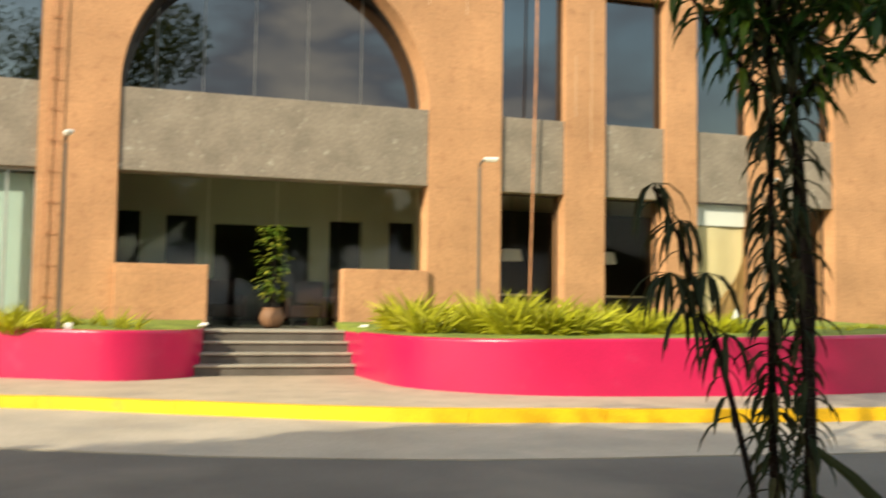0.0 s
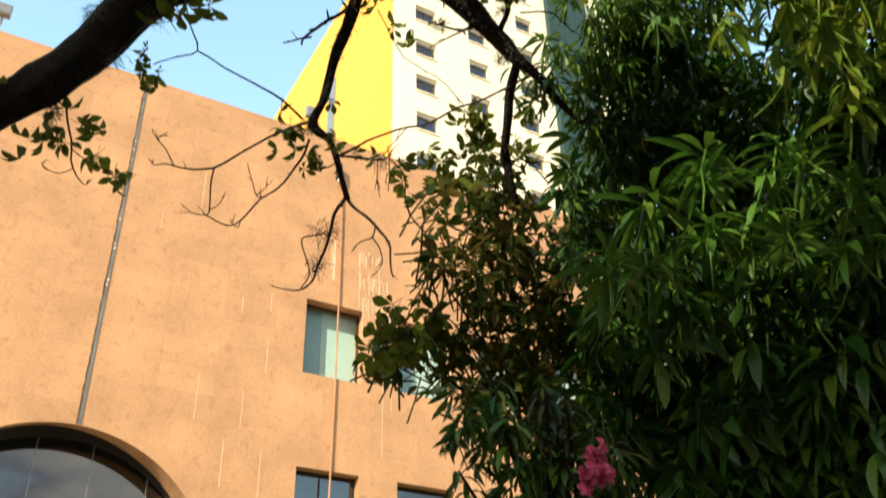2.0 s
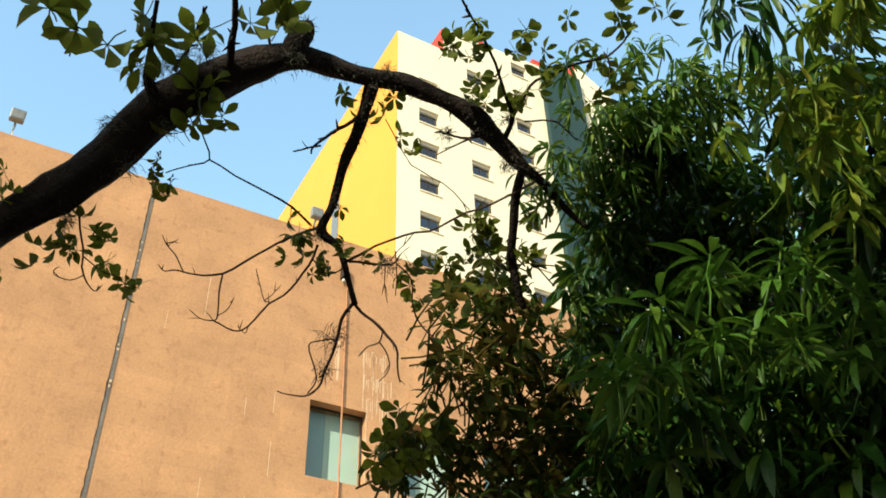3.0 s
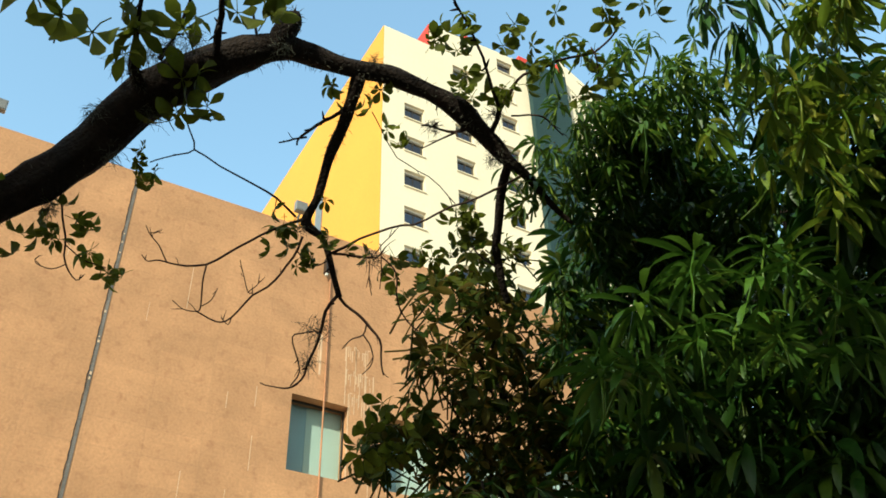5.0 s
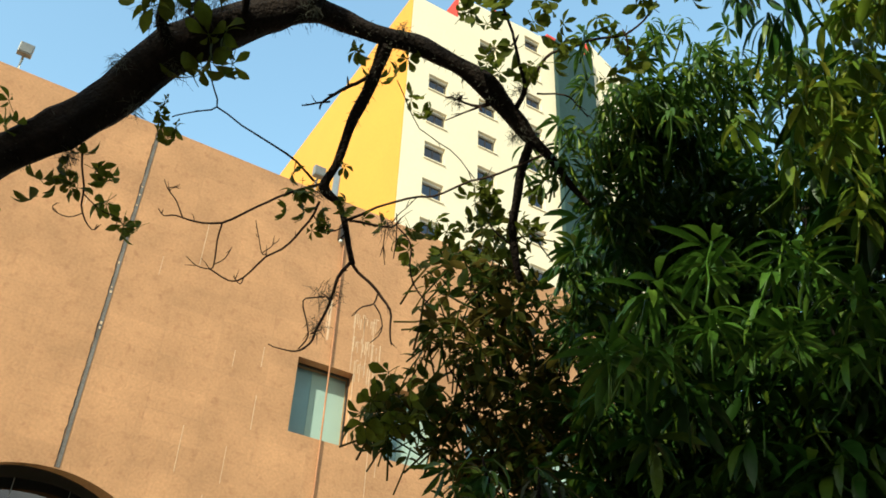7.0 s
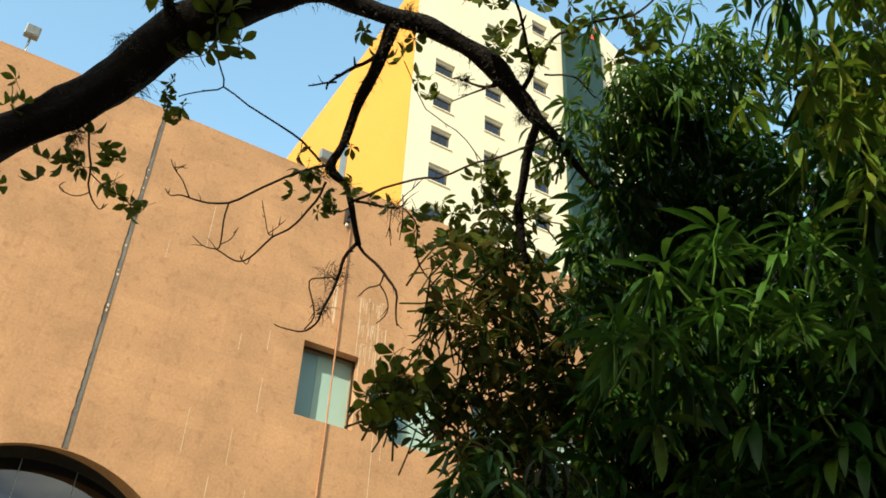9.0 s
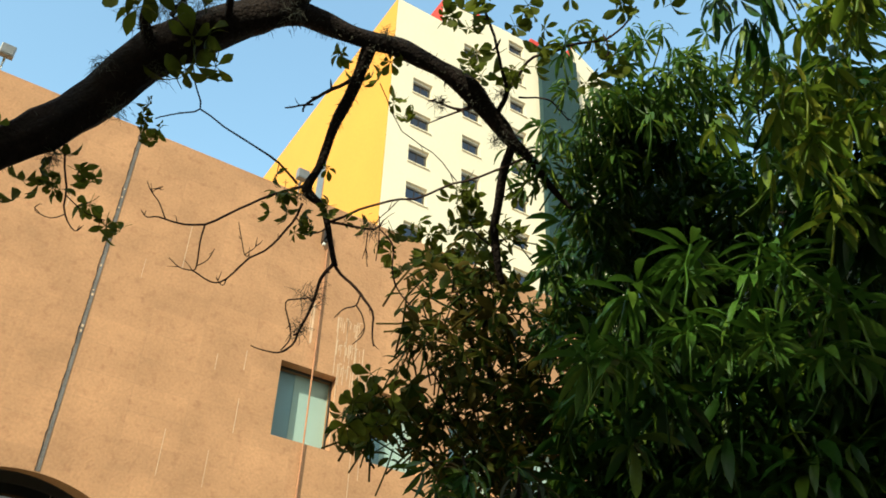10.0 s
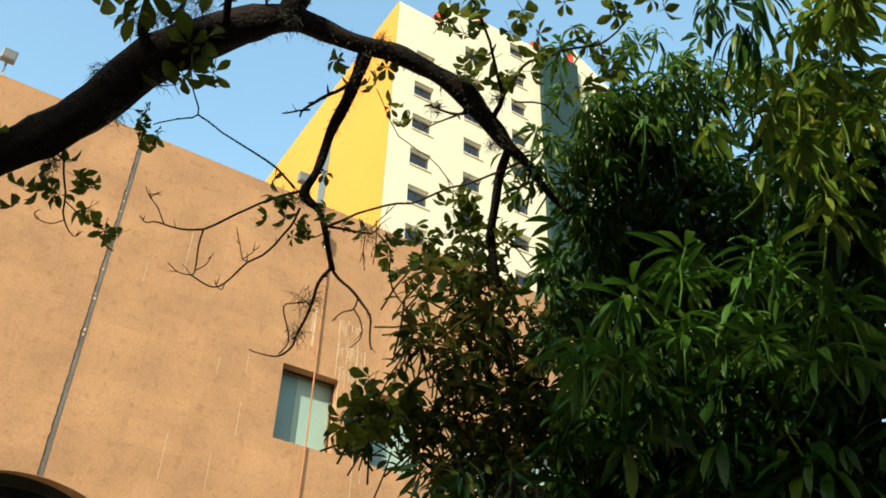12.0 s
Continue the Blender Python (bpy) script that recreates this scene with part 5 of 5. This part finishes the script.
tagged(shared("crown", joined(CLUSTERS, heads, "crown", LEAF_MANGO), shrub), "leafy green upper branches", kind="stuff")
tagged(part("flower", bm, PETAL, shrub, "cluster of pink flowers"), kind="stuff")


def spiky(name, at, count, length, width, mat, label, category, group="", lean=0.7):
    th = tagged(thing(name, at), label, category, group)
    bm = bmesh.new()
    for k in range(count):
        a = rnd.uniform(0, 2 * math.pi)
        leaf_face(bm, (0.03 * math.cos(a), 0.03 * math.sin(a), 0), (math.cos(a) * lean, math.sin(a) * lean, rnd.uniform(0.7, 1.8)), (math.sin(a), -math.cos(a), 0.01), length * rnd.uniform(0.6, 1.1), width, rnd.uniform(0.4, 1.2))
    tagged(part("foliage", bm, mat, th), kind="stuff")
    return th


spiky("yucca", (2.75, 2.2, 0.0), 30, 1.25, 0.06, LEAF_OLEANDER, "dark spiky plant with stiff pointed leaves", "plant")
spiky("yucca", (2.42, 1.78, 0.0), 30, 1.1, 0.06, LEAF_OLEANDER, "dark spiky plant with stiff pointed leaves", "plant", lean=0.16)

# ---- street trees behind the camera, out of view, added for reflections and shade ----
street_crown = []
for c, r, count in (((0, 0, 6.4), 2.3, 1500), ((1.6, 0.6, 5.4), 1.5, 560), ((-1.7, -0.4, 5.6), 1.6, 560), ((0.2, 1.2, 8.0), 1.5, 450)):
    for k in range(count):
        street_crown.append((rnd.randrange(6), turned(in_ball(rnd, c, r, 0.2), rnd, rnd.uniform(1.5, 2.4), 60)))
street_tree = tagged(thing("street_tree"), "tall shady street tree with a full green crown, added out of view", "tree", "street trees")
wood(street_tree, Vector((0, 0, 0)), [(0, 0, -0.05), (0.1, 0, 2.0), (-0.1, 0.1, 4.0), (0.1, 0, 6.5)], [0.24, 0.19, 0.15, 0.06], "trunk")
for q in ((1.6, 0.6, 5.4), (-1.7, -0.4, 5.6), (0.2, 1.2, 7.6)):
    wood(street_tree, Vector((0, 0, 0)), [(0, 0, 3.2), (q[0] / 2, q[1] / 2, 4.6), q], [0.11, 0.07, 0.03])
tagged(shared("crown", joined(CLUSTERS, street_crown, "crown", LEAF_MANGO), street_tree), "full green crown", kind="stuff")
street_tree.matrix_basis = pose(-9.5, -3.6, 0)
for x, y, s, a in ((-16, -9, 1.2, 40), (-8.5, -12, 1.05, 110), (-2.5, -14, 1.15, 200), (3.5, -12, 0.95, 290), (9, -13, 1.1, 20), (15, -11, 1.0, 150), (21, -12, 1.2, 250), (28, -10, 1.1, 330), (34, -13, 1.3, 30), (40, -9, 1.25, 170), (37, -11, 1.2, 130), (31, -12, 1.15, 200), (43, -12, 1.35, 15), (49, -10, 1.3, 280), (25, -11, 1.0, 120), (46, -14, 1.5, 90), (53, -11, 1.35, 230), (60, -15, 1.5, 310), (-13.0, -0.6, 0.9, 77), (-9.9, 0.0, 1.0, 190), (-17.5, 0.4, 0.8, 300)):
    # beyond x = 24 flattened, to lower the dark band reflected in the annex
    copy_thing(street_tree, pose(x, y, 0, 0, 0, a)).scale = (s, s, s) if x < 24 else (s, s, s * 0.5)
# two broad low ones, unseen, sized to shade the lower leaves near the camera
for x, y, a in ((-5.6, -4.6, 10), (-4.4, -2.9, 60)):
    copy_thing(street_tree, pose(x, y, 0, 0, 0, a)).scale = (1.05, 1.05, 0.78)

# ---- planting in the beds ----
CLUMPS = []
for n in (46, 56, 64):
    bm = bmesh.new()
    for k in range(n):
        a = rnd.uniform(0, 2 * math.pi)
        leaf_face(bm, (0.05 * math.cos(a), 0.05 * math.sin(a), 0), (math.cos(a) * 0.45, math.sin(a) * 0.45, rnd.uniform(0.6, 1.3)), (math.sin(a), -math.cos(a), 0.01), rnd.uniform(0.26, 0.62), rnd.uniform(0.022, 0.042), rnd.uniform(0.4, 1.7))
    CLUMPS.append(mesh_of("foliage", bm, LEAF_YELLOW))


def clump(x, y, z, size):
    th = tagged(thing("lily_clump", (x, y, z)), "sunlit yellow-green clump of strap leaves in the bed", "plant", "clumps in the planters")
    tagged(shared("foliage", rnd.choice(CLUMPS), th, pose(0, 0, 0, 0, 0, rnd.uniform(0, 360)) @ Matrix.Scale(size, 4)), kind="stuff")


for k in range(80):
    x = rnd.uniform(3.75, 8.7)
    clump(x, max(spline_y([(3.5, 14.2), (4.7, 13.0), (6.5, 12.6), (9, 12.6)], x) + rnd.uniform(0, 1.1), 12.4), 0.86, (1.4 if x < 7.4 else 0.95) * rnd.uniform(0.75, 1.15))
for k in range(26):
    clump(rnd.uniform(8.7, 13.0), rnd.uniform(12.9, 13.6), 0.93, rnd.uniform(0.4, 0.65))
for k in range(44):
    x = rnd.uniform(-4.5, -0.1)
    clump(x, rnd.uniform(15.35, 16.2) + (0.9 if x < -2.2 else 0), 0.8, rnd.uniform(0.8, 1.15))

# ---- street furniture ----
def lamp_post(x, y, z, turn, tall=0.0):
    th = tagged(thing("lamp_post", (x, y, z)), "thin grey lamp post with a flat white head", "lamp post", "lamp posts")
    part("pole", tube([(0, 0, 0), (0, 0, 2.6 + tall), (0.01, 0, 2.68 + tall), (0.05, 0, 2.74 + tall), (0.1, 0, 2.76 + tall)], [0.028, 0.024, 0.024, 0.022, 0.02], 8), POST, th)
    part("base_plate", box(-0.07, -0.07, -0.02, 0.07, 0.07, 0.02, 0.005), METAL, th)
    head = part("lamp_head", box(0.06, -0.06, 2.735 + tall, 0.3, 0.06, 2.79 + tall, 0.02), WHITE_METAL, th, "flat white lamp head")
    part("lens", box(0.09, -0.045, 2.722 + tall, 0.27, 0.045, 2.732 + tall), SHADE_LAMP, head)
    th.rotation_euler = (0, 0, radians(turn))


lamp_post(-1.43, 15.3, 0.84, -75, 0.3)
lamp_post(4.88, 14.0, 0.84, -15, 0.1)
lamp_post(10.2, 14.0, 0.95, 0, -0.05)
lamp_post(14.9, 14.0, 0.6, 0, 0.3)
for x, y in ((4.98, 13.85), (-1.28, 15.2)):
    box_ob = tagged(thing("junction_box", (x, y, 0.82)), "small white weatherproof box at a lamp post", "box")
    part("body", box(-0.05, -0.04, 0, 0.05, 0.04, 0.16, 0.01), WHITE_METAL, box_ob)
    part("cover", box(-0.055, -0.05, 0.1, 0.055, 0.045, 0.175, 0.01), WHITE_METAL, box_ob)

frame_sign = tagged(thing("sign_frame", (14.75, 12.55, 0.13)), "white painted steel post with a bare horizontal arm", "sign post")
part("post", box(-0.04, -0.04, 0, 0.04, 0.04, 1.92, 0.01), WHITE_METAL, frame_sign)
part("arm", box(0.043, -0.015, 1.88, 0.95, 0.015, 1.91, 0.006), WHITE_METAL, frame_sign)
part("arm", box(0.043, -0.012, 0.63, 0.7, 0.012, 0.655, 0.006), WHITE_METAL, frame_sign)

rock = tagged(thing("boulder", (15.3, 13.2, 0.64)), "brown boulder lying in the lawn", "rock")
bm = bmesh.new()
bmesh.ops.create_icosphere(bm, subdivisions=3, radius=0.5)
for v in bm.verts:
    v.co *= 1 + 0.35 * noise.noise(v.co * 2.2)
    v.co.x *= 1.6
    v.co.z *= 0.6
part("stone", bm, ROCK, rock)

# ---- roof lamps, streaks and pipes on the facade ----
for x in (-1.06, 6.33):
    flood = tagged(thing("floodlight", (x, 17.6, ROOF_Z + 0.05)), "grey square floodlight on the roof edge", "floodlight", "roof floodlights")
    part("arm", tube([(0, 0, 0), (0, -0.05, 0.3), (0, -0.15, 0.38)], 0.03, 6), METAL, flood)
    part("housing", box(-0.16, -0.26, 0.36, 0.16, -0.1, 0.68, 0.02), METAL, flood)
    part("lens", box(-0.13, -0.272, 0.39, 0.13, -0.263, 0.65), SLATE, flood)
for x, z0, z1, w in ((5.0, 7.35, 8.3, 0.014), (7.18, 12.6, 13.7, 0.05), (7.12, 12.9, 13.5, 0.02), (5.09, 11.2, 11.6, 0.012), (7.85, 12.0, 13.55, 0.018), (8.1, 12.4, 13.6, 0.015), (8.36, 11.7, 13.6, 0.018), (8.22, 12.0, 12.9, 0.012), (7.95, 10.2, 12.3, 0.02), (8.5, 8.5, 12.6, 0.014), (8.72, 9.6, 12.2, 0.012), (4.35, 8.6, 9.6, 0.012), (0.4, 9.2, 9.9, 0.012), (5.3, 8.6, 9.4, 0.01), (-0.3, 11.0, 12.2, 0.012), (8.2, 5.3, 6.6, 0.014), (8.55, 4.6, 5.6, 0.012), (3.1, 12.8, 13.3, 0.01)):
    part("lime_streak", box(x - w / 2, -0.004, z0, x + w / 2, -0.0005, z1), SILT, hall)
sr = random.Random(11)
for tier, x0, x1, low in ((13.62, 7.82, 8.42, 0.42), (12.95, 7.86, 8.62, 0.5), (12.35, 7.98, 8.9, 0.6)):
    x = x0
    while x < x1:
        z = tier - sr.uniform(0, 0.14)
        w = sr.uniform(0.01, 0.022)
        part("lime_streak", box(x, -0.004, z - sr.uniform(0.1, low), x + w, -0.0005, z), SILT, hall)
        if sr.random() < 0.55:
            part("lime_streak", box(x + w + 0.002, -0.004, z - 0.02, x + w + sr.uniform(0.03, 0.07), -0.0005, z - 0.005), SILT, hall)
        x += sr.uniform(0.045, 0.1)
for x, z0, z1 in ((5.73, 9.9, 10.7), (5.72, 11.4, 11.9), (5.78, 7.2, 8.2), (8.55, 5.6, 7.6), (10.75, 7.9, 9.4), (3.9, 13.4, 14.6), (1.2, 13.9, 14.5), (-0.6, 13.0, 13.4)):
    part("lime_streak", box(x, -0.004, z0, x + 0.014, -0.0005, z1), SILT, hall)
for x in (-1.95, -1.78):
    part("drain_pipe", tube([(x, -0.06, 0.9), (x + 0.02, -0.06, 4.5), (x + 0.06, -0.06, 9.0)], 0.013, 6), RUST, hall, "thin brown pipe on the pier")
for k in range(12):
    part("pipe_clip", box(-1.96, -0.045, 1.4 + k * 0.55, -1.77, -0.025, 1.41 + k * 0.55), RUST, hall)

# ---- entrance and rooms ----
pot = tagged(thing("potted_plant", (2.07, 17.72, 0.87)), "tall leafy plant in a round clay pot at the entrance", "plant")
part("pot", lathe([(0.12, 0), (0.2, 0.08), (0.24, 0.2), (0.2, 0.32), (0.17, 0.36), (0.2, 0.39), (0.15, 0.385)], 20), TERRACOTTA, pot, smooth=True)
part("stem", tube([(0, 0, 0.3), (0.03, 0, 0.9), (-0.02, 0.02, 1.6)], [0.025, 0.018, 0.008], 6), BARK, pot)
bm = bmesh.new()
for k in range(230):
    z = rnd.uniform(0.55, 1.95)
    a, r = rnd.uniform(0, 6.28), rnd.uniform(0.03, 0.34) * (1.1 - abs(z - 1.3) * 0.5)
    leaf_face(bm, (r * math.cos(a), r * math.sin(a), z), (math.cos(a), math.sin(a), rnd.uniform(-0.3, 0.5)), (0, 0, 1), rnd.uniform(0.1, 0.17), 0.07, 0.8)
part("foliage", bm, LEAF_SUNLIT, pot)


def armchair(x, y, turn):
    th = tagged(thing("armchair", (x, y, 0.87)), "red-brown upholstered armchair in the dark entrance", "chair", "entrance chairs")
    part("seat", box(-0.32, -0.3, 0.18, 0.32, 0.3, 0.44, 0.04), FABRIC_RED, th)
    part("backrest", box(-0.34, 0.2, 0.443, 0.34, 0.36, 0.95, 0.05), FABRIC_RED, th)
    for sx in (-1, 1):
        part("armrest", box(min(sx * 0.325, sx * 0.43), -0.3, 0.18, max(sx * 0.325, sx * 0.43), 0.3, 0.62, 0.03), FABRIC_RED, th)
        for sy in (-0.25, 0.25):
            part("leg", tube([(sx * 0.28, sy, 0), (sx * 0.28, sy, 0.18)], 0.02, 6), DARK_METAL, th)
    th.rotation_euler = (0, 0, radians(turn))


armchair(3.0, 19.5, -12)
armchair(3.95, 19.5, 8)
armchair(1.25, 19.4, 15)


def pendant(x, y, z):
    th = tagged(thing("pendant_lamp", (x, y, z)), "white drum lampshade hanging in the dark room", "lamp", "room lamps")
    part("shade", lathe([(0.27, 0), (0.21, 0.26), (0.2, 0.262), (0.262, 0.004)], 18), SHADE_LAMP, th)
    part("cord", tube([(0, 0, 0.26), (0, 0, 3.94 - z)], 0.006, 5), DARK_METAL, th)


def table(x, y):
    th = tagged(thing("table", (x, y, 0.87)), "dark wooden restaurant table behind the window", "table", "window tables")
    part("tabletop", box(-0.5, -0.35, 0.71, 0.5, 0.35, 0.75, 0.01), CURTAIN, th)
    part("pedestal", tube([(0, 0, 0.02), (0, 0, 0.7)], 0.04, 8), DARK_METAL, th)
    part("foot", box(-0.25, -0.25, 0, 0.25, 0.25, 0.03, 0.01), DARK_METAL, th)


for x, y in ((7.45, 19.2), (9.75, 19.2), (14.6, 19.2)):
    pendant(x, y, 2.35)
for x, y in ((7.4, 18.8), (9.9, 18.8), (14.3, 18.8)):
    table(x, y)

curtain = tagged(thing("curtain", (11.76, 17.72, 0.875)), "cream curtain with a brown swag below a bright white blind", "curtain")


def cloth(name, corners, folds, mat, label, nu=24, nv=8):
    """A hanging cloth between four corners, with soft vertical folds."""
    c00, c10, c11, c01 = [Vector(c) for c in corners]
    bm = bmesh.new()
    grid = []
    for i in range(nu + 1):
        u = i / nu
        grid.append([])
        for j in range(nv + 1):
            v = j / nv
            p = c00.lerp(c10, u).lerp(c01.lerp(c11, u), v)
            grid[-1].append(bm.verts.new(p + Vector((0, 0.018 * math.sin(u * folds + v), 0))))
    for a, c in zip(grid, grid[1:]):
        for j in range(nv):
            bm.faces.new((a[j], c[j], c[j + 1], a[j + 1]))
    return part(name, bm, mat, curtain, label, smooth=True)


cloth("cloth", [(-0.64, 0.05, 0.35), (0.64, 0.05, 0.35), (0.64, 0.05, 2.3), (-0.64, 0.05, 2.3)], 9, CURTAIN, "flat cream curtain")
cloth("swag", [(-0.6, 0.0, 0.02), (0.62, 0.0, 0.02), (0.64, 0.0, 1.75), (0.5, 0.0, 1.2)], 16, SWAG, "brown curtain swag tied to the side")
cloth("tail", [(0.2, -0.04, 0.02), (0.62, -0.04, 0.02), (0.47, -0.04, 0.62), (0.45, -0.04, 0.62)], 8, WHITE, "pointed white curtain tail")
part("blind", box(-0.66, -0.01, 2.31, 0.66, 0.01, 2.78), WHITE, curtain, "bright white roller blind")
part("rod", tube([(-0.66, 0.04, 2.305), (0.66, 0.04, 2.305)], 0.012, 6), METAL, curtain)

# ---- tower roof edge and wall strip ----
part("red_side", box(STEP_X - 0.06, -0.006, 52.754, STEP_X - 0.003, 9.0, 55.05), RED, tower, "red painted side of the roof step")
part("red_side", box(RIGHT_X - 0.06, -0.006, 55.82, RIGHT_X - 0.003, 7.0, 57.75), RED, tower, "red painted side of the roof step")
part("roof_block", box(STEP_X, 0.52, 50.0, RIGHT_X - 0.07, 9.0, 55.05), TOWER_WHITE, tower)
part("roof_block", box(RIGHT_X, 0.52, 50.0, X1, 7.0, 55.2), TOWER_WHITE, tower)
for x, w, h in ((24.7, 0.5, 1.3), (29.6, 1.3, 1.5)):
    part("roof_fin", box(x, 0.6, 55.06, x + w, 3.0, top_at(x) + h, 0.03), RED, tower, "red painted roof block")
part("service_strip", box(X0 - 0.12, 8.6, 20, X0 - 0.052, 9.7, 46.2), METAL, tower, "grey vertical strip on the yellow wall")

# white pipe ends where the planters meet the steps
for x, y in ((0.66, 16.3), (3.34, 15.9)):
    stub = tagged(thing("pipe_stub", (x, y, 0.74)), "short bent white pipe end beside the steps", "pipe")
    part("pipe", tube([(0, 0, 0), (0, 0, 0.16), (0.05, -0.03, 0.22), (0.16, -0.08, 0.23)], 0.03, 8), WHITE_METAL, stub)
    part("collar", tube([(0, 0, 0.02), (0, 0, 0.07)], 0.045, 8), WHITE_METAL, stub)
